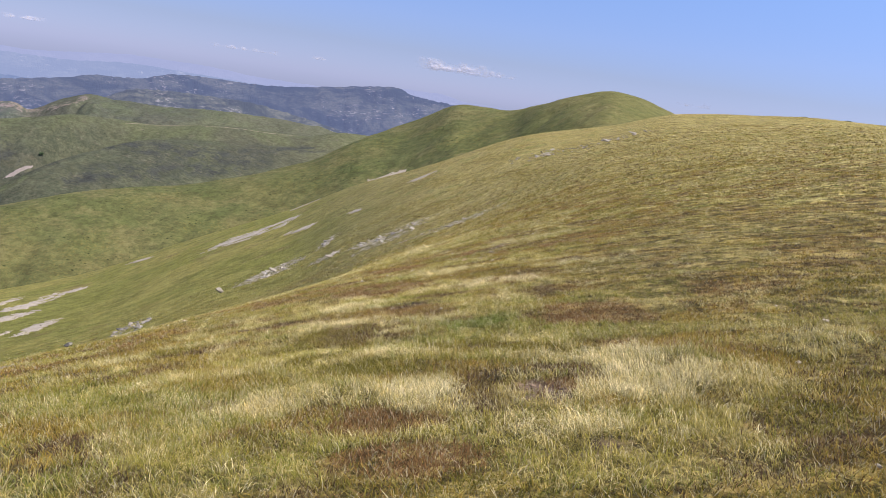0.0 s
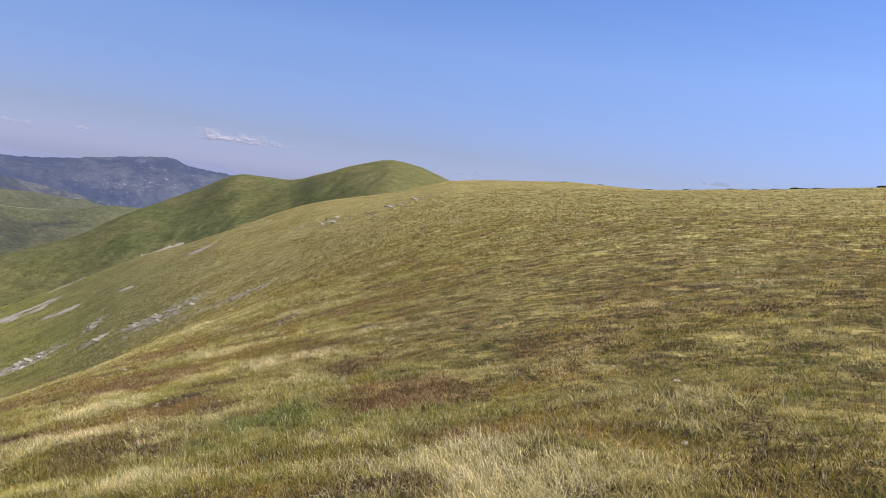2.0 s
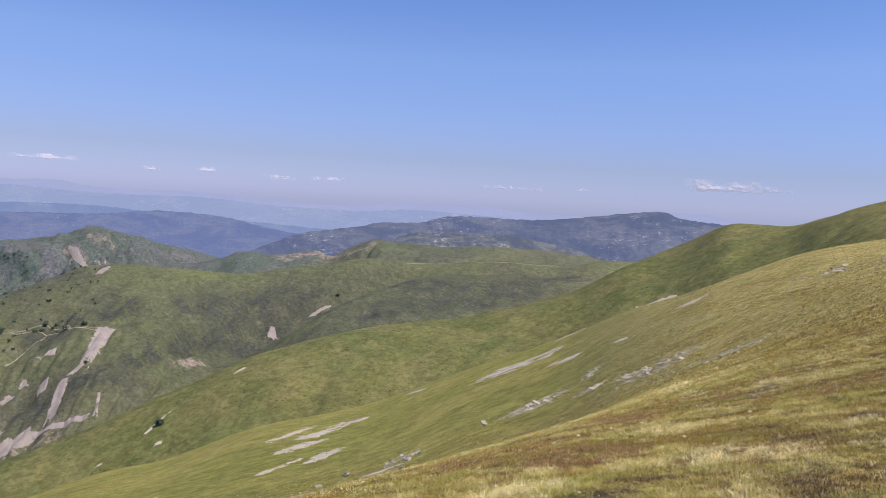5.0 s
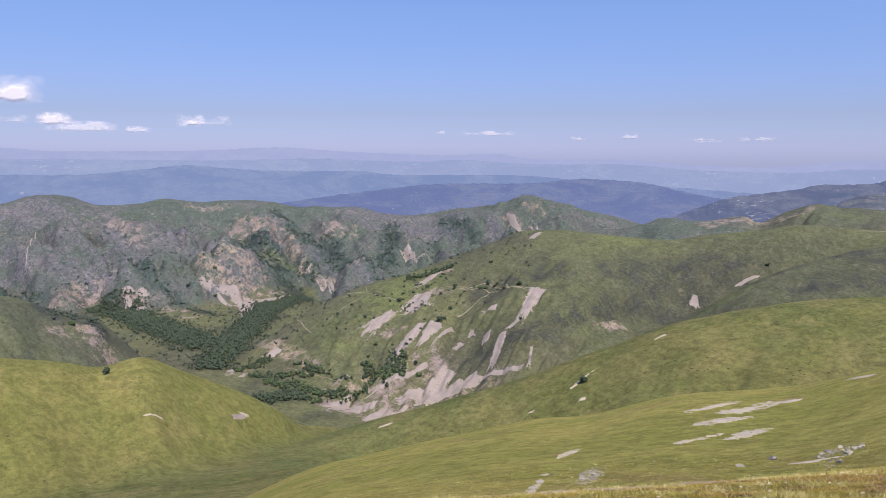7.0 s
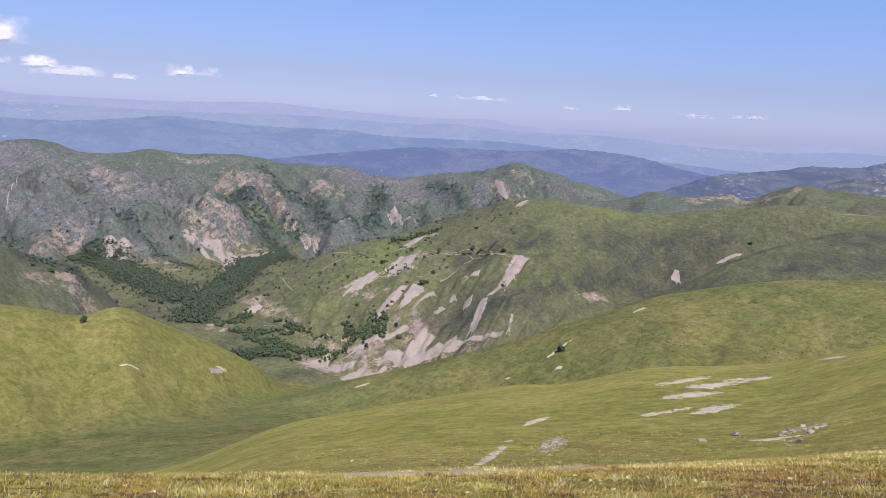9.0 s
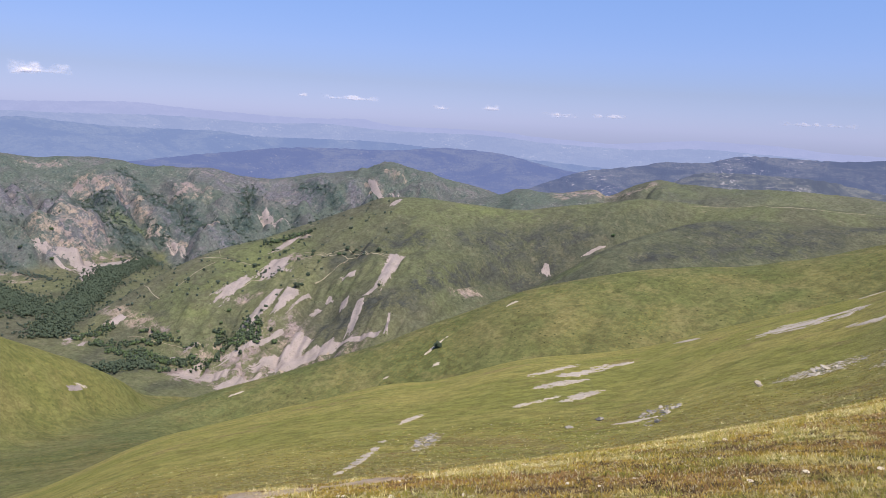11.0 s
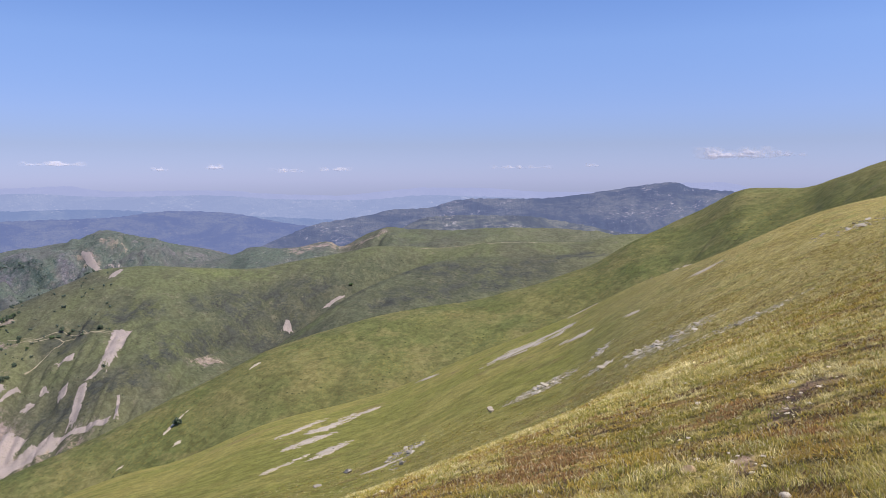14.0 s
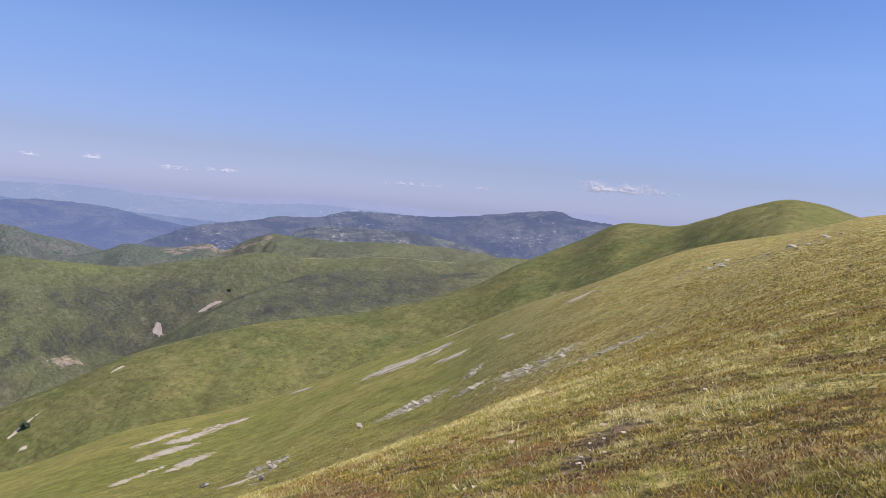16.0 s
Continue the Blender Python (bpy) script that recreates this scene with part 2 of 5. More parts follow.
    bump = n.math("MULTIPLY", bump, n.math("SUBTRACT", 1.0, n.math("MULTIPLY", walked, 0.65)))
    bump = n.math("ADD", bump, n.math("MULTIPLY", n.math("MULTIPLY", far_off, n.noise(0.07, 7, 0.78)), 8.0))
    bump = n.math("ADD", bump, n.math("MULTIPLY", n.math("MULTIPLY", far_off, stand), 2.5))
    n.done(c, 0.95, bump, 0.16, 0.9, 0.1)


def far_material(name, dark, light, bare, haze_glow, amount, scale=0.006, rocky=0.62):
    """A far range behind miles of air: the haze is painted on as emission."""
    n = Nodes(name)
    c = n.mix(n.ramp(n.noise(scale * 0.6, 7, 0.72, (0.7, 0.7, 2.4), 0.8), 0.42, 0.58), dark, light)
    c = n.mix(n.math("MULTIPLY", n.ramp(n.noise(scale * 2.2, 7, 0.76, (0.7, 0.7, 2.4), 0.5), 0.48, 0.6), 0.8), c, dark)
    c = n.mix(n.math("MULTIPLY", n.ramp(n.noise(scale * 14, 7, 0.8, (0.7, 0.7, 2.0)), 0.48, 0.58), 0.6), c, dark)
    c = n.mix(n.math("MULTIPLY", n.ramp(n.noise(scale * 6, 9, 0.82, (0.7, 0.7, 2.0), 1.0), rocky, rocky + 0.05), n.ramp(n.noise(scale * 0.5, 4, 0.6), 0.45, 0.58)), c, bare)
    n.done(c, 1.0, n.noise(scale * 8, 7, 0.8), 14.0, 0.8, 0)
    n.bsdf.inputs["Emission Color"].default_value = (*haze_glow, 1)
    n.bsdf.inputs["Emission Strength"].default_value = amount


def tinted_material(name, spread, rough=0.8, translucent=0.0):
    """Blades and leaves: each one's own colour with the foot's painted shade, a little lighter or darker from one to
    the next.
    """
    n = Nodes(name)
    attr = n.tree.nodes.new("ShaderNodeVertexColor")
    attr.layer_name = "tint"
    geo = n.tree.nodes.new("ShaderNodeNewGeometry")
    f = n.math("ADD", n.math("MULTIPLY", geo.outputs["Random Per Island"], spread), 1 - spread / 2)
    grey = n.tree.nodes.new("ShaderNodeCombineColor")
    for socket in grey.inputs:
        n.link(f, socket)
    c = n.mix(1.0, attr.outputs["Color"], grey.outputs["Color"], "MULTIPLY")
    n.done(c, rough, spec=0.15)
    if translucent:
        through_blade, both = n.tree.nodes.new("ShaderNodeBsdfTranslucent"), n.tree.nodes.new("ShaderNodeMixShader")
        n.link(c, through_blade.inputs["Color"])
        both.inputs[0].default_value = translucent
        n.link(n.bsdf.outputs[0], both.inputs[1])
        n.link(through_blade.outputs[0], both.inputs[2])
        n.link(both.outputs[0], n.tree.nodes["Material Output"].inputs["Surface"])


def rock_material(name, a, b, lichen, grain=6.0):
    n = Nodes(name)
    info = n.tree.nodes.new("ShaderNodeObjectInfo")
    c = n.mix(n.ramp(n.noise(grain * 0.25, 5, 0.65), 0.35, 0.65), a, b)
    c = n.mix(n.ramp(n.noise(grain, 6, 0.75), 0.55, 0.72), c, lichen)
    c = n.mix(n.math("MULTIPLY", info.outputs["Random"], 0.22), c, (0.2, 0.17, 0.15))
    n.done(c, 0.9, n.noise(grain * 2, 8, 0.75), 0.05, 0.9, 0.2)


def scree_material(name, a, b, c2, scale):
    n = Nodes(name)
    c = n.mix(n.ramp(n.noise(scale * 0.1, 5, 0.6), 0.35, 0.65), a, b)
    c = n.mix(n.ramp(n.noise(scale, 6, 0.8), 0.52, 0.68), c, c2)
    c = n.mix(n.math("MULTIPLY", n.ramp(n.noise(scale * 0.4, 6, 0.8), 0.54, 0.66), 0.55), c, (0.15, 0.145, 0.075))
    n.done(c, 0.95, n.noise(scale * 2, 6, 0.8), 0.18, 0.5, 0.1)


def rubble_material():
    """Broken slabs bedded in turf: each piece its own grey, with earth and grass in the joints."""
    n = Nodes("rubble")
    cells = []
    for feature in ("F1", "DISTANCE_TO_EDGE"):
        v = n.tree.nodes.new("ShaderNodeTexVoronoi")
        v.feature = feature
        v.inputs["Scale"].default_value = 1.7
        n.link(n.pos, v.inputs["Vector"])
        cells.append(v)
    split = n.tree.nodes.new("ShaderNodeSeparateColor")
    n.link(cells[0].outputs["Color"], split.inputs["Color"])
    c = n.mix(split.outputs[0], (0.48, 0.40, 0.28), (0.72, 0.62, 0.46))
    c = n.mix(n.ramp(n.noise(5, 6, 0.8), 0.5, 0.7), c, (0.25, 0.225, 0.16))
    c = n.mix(n.ramp(split.outputs[1], 0.36, 0.44), c, (0.24, 0.2, 0.065))
    joint = n.ramp(cells[1].outputs["Distance"], 0.02, 0.12)
    c = n.mix(joint, (0.19, 0.165, 0.07), c)
    n.done(c, 0.95, n.math("ADD", joint, n.noise(4, 6, 0.8)), 0.08, 0.5, 0.1)


def leaf_material(name, a, b):
    n = Nodes(name)
    geo = n.tree.nodes.new("ShaderNodeNewGeometry")
    c = n.mix(geo.outputs["Random Per Island"], a, b)
    c = n.mix(n.ramp(n.noise(1.2, 5, 0.8), 0.45, 0.7), c, tuple(v * 0.5 for v in a))
    n.done(c, 0.85, n.noise(2.0, 6, 0.85), 0.5, 1.0, 0.1)


ground_material()
tinted_material("grass", 0.5, 0.8, 0.35)
rock_material("pale_stone", (0.70, 0.60, 0.46), (0.84, 0.74, 0.58), (0.5, 0.43, 0.31), 9)
rock_material("grey_rock", (0.34, 0.295, 0.23), (0.48, 0.42, 0.33), (0.24, 0.205, 0.13), 2.5)
scree_material("scree", (0.28, 0.235, 0.215), (0.345, 0.285, 0.26), (0.19, 0.16, 0.14), 0.5)
scree_material("bare_patch", (0.43, 0.36, 0.28), (0.53, 0.45, 0.355), (0.28, 0.235, 0.15), 1.5)
scree_material("trail", (0.27, 0.23, 0.16), (0.36, 0.30, 0.22), (0.18, 0.165, 0.09), 0.6)
rubble_material()
rock_material("dark_rock", (0.15, 0.135, 0.115), (0.3, 0.27, 0.23), (0.42, 0.38, 0.33), 1.6)
rock_material("orange_stone", (0.64, 0.43, 0.26), (0.7, 0.5, 0.32), (0.5, 0.34, 0.2), 9)
scree_material("soil", (0.38, 0.29, 0.2), (0.5, 0.4, 0.29), (0.22, 0.165, 0.1), 8)
# dark and far leaves lightened and blued, distance haze put into the colour
leaf_material("leaves_dark", (0.058, 0.078, 0.052), (0.082, 0.104, 0.066))
leaf_material("leaves_far", (0.066, 0.088, 0.07), (0.09, 0.112, 0.084))
leaf_material("leaves_light", (0.075, 0.108, 0.05), (0.105, 0.14, 0.062))
Nodes("bark").done((0.12, 0.09, 0.07), 0.9)
cloud = Nodes("cloud")
cloud.done((0.6, 0.55, 0.56), 1.0, spec=0)
# clouds given a faint emission in place of haze and bright undersides
cloud.bsdf.inputs["Emission Color"].default_value, cloud.bsdf.inputs["Emission Strength"].default_value = (0.66, 0.6, 0.7, 1), 0.35
veil = cloud.tree.nodes.new("ShaderNodeVertexColor")
veil.layer_name = "veil"
cloud.link(veil.outputs["Color"], cloud.bsdf.inputs["Alpha"])
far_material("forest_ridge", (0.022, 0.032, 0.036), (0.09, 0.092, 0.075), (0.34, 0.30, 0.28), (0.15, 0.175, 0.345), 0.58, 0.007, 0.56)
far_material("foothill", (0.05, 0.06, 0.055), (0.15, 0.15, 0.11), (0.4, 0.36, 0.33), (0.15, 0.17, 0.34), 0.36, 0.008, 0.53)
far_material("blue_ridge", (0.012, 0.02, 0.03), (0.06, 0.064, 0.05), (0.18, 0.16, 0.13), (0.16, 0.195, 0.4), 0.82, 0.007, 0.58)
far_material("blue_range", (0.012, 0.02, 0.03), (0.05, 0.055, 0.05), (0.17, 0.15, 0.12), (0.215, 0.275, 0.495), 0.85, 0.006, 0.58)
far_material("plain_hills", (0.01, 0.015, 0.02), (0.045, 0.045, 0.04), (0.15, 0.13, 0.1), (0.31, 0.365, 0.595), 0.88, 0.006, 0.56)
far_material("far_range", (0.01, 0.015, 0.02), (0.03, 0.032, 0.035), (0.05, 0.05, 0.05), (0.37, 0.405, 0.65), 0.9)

# ---- plan ----
# ridges: bearing (degrees, left of north positive), distance and height of the crest (m)
# the hillside that is walked: its brow, and its height 110 m out
HILLSIDE = [
    (-185, 200, 4.1, -6), (-120, 170, 14.0, 4), (-60, 170, 15.5, 9.0), (-49, 180, 14.4, 8.0),
    (-37, 200, 10.7, 5.3), (-29, 240, 8.9, 3.5), (-25, 260, 9.2, 2.2), (-21, 280, 7.9, 0.8),
    (-16, 300, 5.2, -1.8), (-11, 290, -2.9, -5.5), (-5, 280, -10.6, -12), (0, 280, -21.9, -18),
    (3, 300, -30.9, -21.2), (7.1, 330, -43.9, -26), (13.2, 370, -69.5, -33.5), (19.4, 400, -93.2, -39),
    (26.7, 430, -122.7, -45), (35, 430, -136.6, -49), (43.4, 430, -155.1, -51), (52.3, 400, -157.8, -53),
    (61.3, 370, -157.6, -55), (72, 350, -170.1, -57), (85, 350, -181.6, -58), (130, 300, -85.4, -40),
    (175, 200, 4.1, -6),
]
SPUR_AND_PEAK = [
    (75, 690, -335.9), (66, 700, -305.2), (62.8, 720, -296.2), (56.5, 740, -279.0),
    (52, 750, -265.0), (47.6, 760, -247.8), (43, 770, -223.1), (39, 780, -201.1),
    (35, 800, -179.7), (31.2, 820, -166.2), (28, 840, -158.1), (24, 860, -151.0),
    (18.3, 880, -138.3), (11.6, 930, -108.3), (7.5, 960, -74.1), (3.5, 1000, -45.0),
    (0, 1000, -16.3), (-3.2, 950, -13.2), (-5.5, 900, -0.2), (-8.5, 860, 15.6),
    (-11, 850, 25.1), (-12.6, 850, 22.9), (-15.4, 830, 10.0), (-19, 800, -6.4),
    (-30, 700, -23.8),
]
SCREE_HILL = [
    (74, 1250, -429.8), (70.5, 1300, -391.9), (69.3, 1330, -379.5), (65.5, 1380, -335.8),
    (62.5, 1420, -299.7), (59, 1450, -268.1), (55.5, 1480, -247.1), (52.1, 1500, -215.6),
    (48.6, 1510, -180.8), (46.5, 1520, -161.8), (43.5, 1520, -159.2), (40, 1530, -169.7),
    (36, 1550, -177.9), (33, 1560, -163.4), (29.6, 1570, -147.8), (27, 1580, -137.6),
    (22, 1600, -135.7), (17, 1640, -137.1), (11.8, 1700, -140.4), (8.5, 1750, -126.1),
    (3, 1800, -131.6), (-5, 1800, -141.1),
]
HILL_LOBE = [
    (38, 1180, -306.8), (36.2, 1210, -285.4), (34.8, 1225, -269.9), (33.3, 1240, -251.7),
    (31.8, 1250, -231.1), (30.9, 1260, -218.2), (29.5, 1280, -202.1), (27.5, 1330, -186.3),
    (25, 1400, -171.3), (22, 1470, -159.1), (16, 1540, -158.5), (8, 1600, -161.9),
]
LEFT_SPUR = [
    (100, 750, -165.7), (84.1, 780, -195.0), (80.7, 790, -207.2), (77.9, 800, -219.0),
    (75.6, 800, -214.5), (72.2, 820, -241.4), (68.2, 850, -279.9), (65.3, 880, -319.0),
    (64, 900, -348.5), (60, 950, -442.4),
]
LEFT_SHOULDER = [
    (100, 1200, -178.7), (83.7, 1250, -217.6), (81.1, 1270, -244.0), (78.4, 1290, -264.2),
    (77, 1300, -297.1), (75.2, 1300, -344.1), (72, 1300, -434.4),
]
ROCKY_RANGE = [
    (100, 2600, -204.0), (83.3, 2600, -175.3), (81.7, 2600, -152.0), (80.5, 2600, -146.6),
    (79.3, 2600, -154.8), (77.6, 2600, -178.0), (75.4, 2600, -176.7), (73.1, 2600, -162.1),
    (70.1, 2600, -175.7), (66.0, 2600, -179.8), (63.6, 2600, -196.3), (59.8, 2600, -197.6),
    (57.2, 2600, -221.4), (55.1, 2600, -229.2), (52.1, 2600, -208.6), (48.6, 2600, -193.5),
    (46.3, 2600, -159.3), (43.5, 2600, -180.8), (41.4, 2600, -205.9), (38.5, 2600, -233.3),
    (35, 2600, -295.6), (30, 2600, -364.8),
]
KNOB_RIDGE = [
    (44, 2300, -265.5), (39.8, 2300, -234.2), (38.1, 2300, -220.1), (36.0, 2300, -198.6),
    (33.7, 2300, -204.3), (30.7, 2300, -185.3), (29.9, 2300, -199.0), (27.6, 2300, -160.2),
    (26.3, 2300, -142.1), (24.7, 2300, -154.6), (22.2, 2300, -156.2), (17.1, 2300, -152.6),
    (12.8, 2300, -152.6), (9.8, 2300, -165.1), (4, 2300, -184.5),
]
FOREST_RIDGE_NEAR = [
    (28, 3250, -283.7), (25.6, 3250, -215.8), (23.2, 3250, -161.2), (20.7, 3250, -153.8),
    (16.4, 3250, -157.2), (12.0, 3250, -191.3), (8.9, 3250, -225.5), (5, 3250, -260.9),
]
FOREST_RIDGE = [
    (40, 3700, -421.0), (36.4, 3700, -329.6), (34.6, 3700, -281.5), (31.6, 3700, -211.4),
    (28.1, 3700, -175.8), (25.7, 3700, -143.5), (23.7, 3700, -140.9), (20.8, 3700, -98.9),
    (19.1, 3700, -93.1), (15.7, 3700, -96.3), (12.3, 3700, -80.8), (9.3, 3700, -51.1),
    (5.1, 3700, -20.7), (3.8, 3700, -46.5), (1.2, 3700, -60.8), (-0.4, 3700, -64.0),
    (-5, 3700, -102.8),
]
BLUE_RIDGE = [
    (66, 4300, -315.2), (58.9, 4300, -243.6), (52.1, 4300, -193.9), (46.5, 4300, -190.1),
    (41.9, 4300, -160.8), (38.2, 4300, -175.9), (33.4, 4300, -245.1), (31.9, 4300, -258.6),
    (27, 4300, -337.8),
]
BLUE_RANGE = [
    (110, 4600, -168.1), (83.2, 4600, -147.2), (78.8, 4600, -151.2), (74.5, 4600, -122.3),
    (71.5, 4600, -100.6), (68.8, 4600, -117.4), (64.7, 4600, -134.3), (58.9, 4600, -134.3),
    (56.3, 4600, -157.6), (47.8, 4600, -153.6), (42, 4600, -184.2), (30, 4600, -240.5),
]
PLAIN_HILLS = [
    (110, 4720, -57.1), (83, 4720, -65.3), (70, 4720, -73.5), (62, 4720, -61.2),
    (56, 4720, -77.7), (51, 4720, -65.3), (46, 4720, -90.0), (40, 4720, -85.9),
    (34, 4720, -114.8), (28, 4720, -123.0), (24, 4720, -98.3), (18, 4720, -110.6),
    (10, 4720, -131.2), (-5, 4720, -139.5),
]
FAR_RANGE = [
    (110, 4850, -16.3), (83.1, 4850, -6.2), (79.8, 4850, -23.9), (72.6, 4850, -21.4),
    (68.7, 4850, -9.6), (64.7, 4850, 5.7), (60.6, 4850, -17.2), (52.1, 4850, -38.3),
    (49.1, 4850, -25.6), (45.7, 4850, -59.5), (38.7, 4850, -58.7), (35.5, 4850, -80.7),
    (30.0, 4850, -96.8), (26.7, 4850, -73.0), (23.4, 4850, -51.9), (19.1, 4850, -55.3),
    (14.4, 4850, -80.7), (10.1, 4850, -84.1), (4.3, 4850, -28.2), (1.9, 4850, -27.3),
    (-0.1, 4850, -55.3), (-2.0, 4850, -61.2), (-10, 4850, -75.6), (-60, 4850, -75.6),
]
# bare patches, screes and woods: bearing, distance, half length, half width, heading
SHELF_PATCHES = [
    (29.58, 295, 22.4, 7.0, 85), (31.88, 255, 9.5, 6.1, 72), (30.19, 217, 9.9, 3.9, 97), (33.49, 212, 10.1, 2.4, 88),
    (32.4, 308, 18.4, 3.3, 91), (43.05, 208, 6.8, 1.4, 116), (46.39, 117, 27.5, 0.9, 131), (25.7, 145, 3.5, 2.1, 49),
    (23.03, 357, 9.0, 2.4, -42), (15.04, 282, 11.8, 13.0, -11), (11.61, 232, 6.2, 2.8, -46), (5.0, 787, 17, 9, 8),
    (11.27, 335, 5.5, 3.5, 20), (7.63, 209, 4.0, 1.3, -60), (2.59, 229, 3.9, 3.0, 13), (43.49, 202, 8.7, 1.0, 123),
]
SPUR_PATCHES = [(42.03, 722.7, 22.2, 3.2, 89), (41.89, 684.3, 4.3, 3.7, 46), (45.84, 692.5, 3.2, 2.2, 49), (36.28, 774.4, 7.7, 5.1, 70), (57.27, 741.9, 9.9, 3.3, 81), (68.19, 810.4, 8.6, 3.1, 112), (74.7, 703.0, 10.3, 2.0, 99)]
TRACKS = [
    (53.82, 15, 1.2, 0.9, 61), (45.45, 16, 1.7, 0.7, 95), (39.17, 17, 0.5, 0.5, 66), (67.45, 9, 0.6, 0.3, 52),
]
# screes: bearing and distance of the head and the foot, half width at each
HILL_FANS = [
    (45.46, 1285, 46.78, 1198, 13.7, 6.6), (46.91, 1198, 47.77, 1189, 4.1, 3.5), (54.18, 1384, 55.01, 1339, 15.6, 34.8), (56.59, 1345, 58.79, 1287, 8.2, 15.6),
    (54.39, 1266, 56.78, 1199, 7.4, 13.5), (53.28, 1254, 54.69, 1211, 13.2, 4.8), (52.04, 1251, 53.5, 1217, 2.7, 1.6), (48.64, 1266, 49.63, 1270, 7.2, 3.5),
    (51.23, 1217, 51.8, 1209, 6.9, 6.5), (48.15, 1181, 48.98, 1113, 7, 6), (45.85, 1112, 46.07, 1068, 1.7, 2.9), (49.34, 1210, 49.46, 1189, 6.1, 6.3),
    (50.45, 1240, 50.58, 1226, 2.3, 6.6), (33.89, 1379, 33.98, 1362, 4.2, 9.9), (29.65, 1426, 31, 1402, 1.2, 4),
]
HILL_FOOT_FANS = [
    (54.02, 1179, 57.94, 1136, 3.3, 6.8), (50.17, 1110, 55.13, 1103, 13, 11.5), (52.01, 1149, 54.36, 1109, 12.9, 14.2), (53.48, 1134, 56.34, 1104, 6.9, 8.4),
    (46.68, 1073, 49.99, 1108, 5.5, 3.7), (52.68, 1169, 53.12, 1142, 7.1, 5.9), (61.92, 1175, 63.08, 1157, 3.9, 4.9), (60.04, 1137, 61.61, 1095, 4.3, 12.6),
    (58.13, 1101, 60.36, 1112, 9.5, 9), (57.06, 1084, 58.72, 1069, 8.8, 9), (55.58, 1090, 56.5, 1075, 2.1, 6.8), (67.98, 1256, 68.25, 1241, 2.4, 6),
    (65.38, 1318, 66.16, 1302, 7.4, 8.2), (68.08, 1292, 69.1, 1275, 3.5, 6.6), (45.33, 1504, 46.04, 1474, 3.8, 7.5),
]
RANGE_FANS = [
    (76, 1877, 75.84, 1831, 6.1, 8.4), (76.04, 1877, 74.48, 1866, 10.1, 9.8), (75.76, 1832, 74.84, 1824, 5.4, 4.5), (69.43, 1886, 68.05, 1852, 22.5, 19.9),
    (67.85, 1868, 67.55, 1710, 13.9, 15.9), (64.95, 1908, 67.64, 1818, 5.8, 30.5), (69.74, 1855, 68.78, 1819, 3.4, 5.1), (70.85, 1952, 70.19, 1886, 11.6, 14.6),
    (55.65, 2182, 54.2, 2080, 14, 15.2), (62.14, 2111, 61.25, 2000, 11.2, 6.5), (47.82, 2391, 46.39, 2256, 3.6, 21.1), (52.48, 1452, 54.53, 1420, 3.9, 7.5),
    (81.37, 2334, 82.04, 2136, 1.7, 1.2), (68.19, 806, 68.95, 791, 2.3, 2.4), (60.23, 1181, 61.12, 1184, 3.7, 6.4),
]
# strips of rock, scrub, meadow and wood: bearing and distance of both ends, half width
TAN_GROUND = [
    (76.04, 1877, 75.3, 1832, 24.4), (69.25, 2058, 67.06, 2011, 35), (76.45, 2391, 74.51, 2090, 25.8), (67.65, 2378, 66.01, 2390, 53.1),
    (80.2, 1856, 78.24, 1955, 34.5), (73.29, 1812, 71.56, 1780, 13.4), (72.32, 1741, 71.53, 1731, 23.7), (78.07, 1220, 75.58, 1170, 32),
    (66.99, 1955, 64.77, 1929, 32.3), (64.27, 2306, 63.21, 2194, 14), (63.56, 2168, 62.13, 2134, 13), (65.26, 1951, 64.57, 1926, 23),
    (61.97, 2102, 59.41, 2040, 20.9), (60.92, 2355, 59.86, 2332, 42.7), (48.04, 2403, 46.43, 2267, 13.1), (46.78, 2394, 45.27, 2359, 10.1),
    (53.39, 1378, 52.29, 1352, 10.5), (32.82, 2270, 30.09, 2281, 38.1), (28.31, 2239, 26.77, 2241, 20.3),
]
TAN_GROUND_MORE = [
    (54.05, 1428, 52.48, 1445, 11.3), (57.12, 1280, 56.02, 1276, 10.3), (40.4, 1205, 39.2, 1232, 13), (66.24, 1310, 64.95, 1312, 11.2),
    (60.25, 1145, 54.02, 1172, 33.4), (56.7, 1116, 48.66, 1083, 20.2), (68.82, 1261, 67.54, 1278, 14.4), (66.63, 1366, 62.84, 1244, 11.5),
    (71.47, 2558, 69.13, 2533, 12.5), (80.5, 1201, 79.63, 1211, 12.8), (70.12, 1963, 67.74, 1909, 53.5), (61.6, 1102, 56.7, 1084, 21.5),
]
PURPLE_ROCK = [
    (62.26, 2239, 58.09, 1987, 36.3), (58.57, 2518, 53.18, 2419, 85.6), (48.88, 2379, 48, 2090, 20.9), (68.07, 2014, 65.1, 2448, 47.3),
    (74.96, 2227, 71.99, 2180, 111), (81.77, 2181, 76.59, 2025, 100.4), (69.37, 1857, 67.43, 1711, 31.8), (82.62, 2462, 78.17, 2439, 87.3),
]
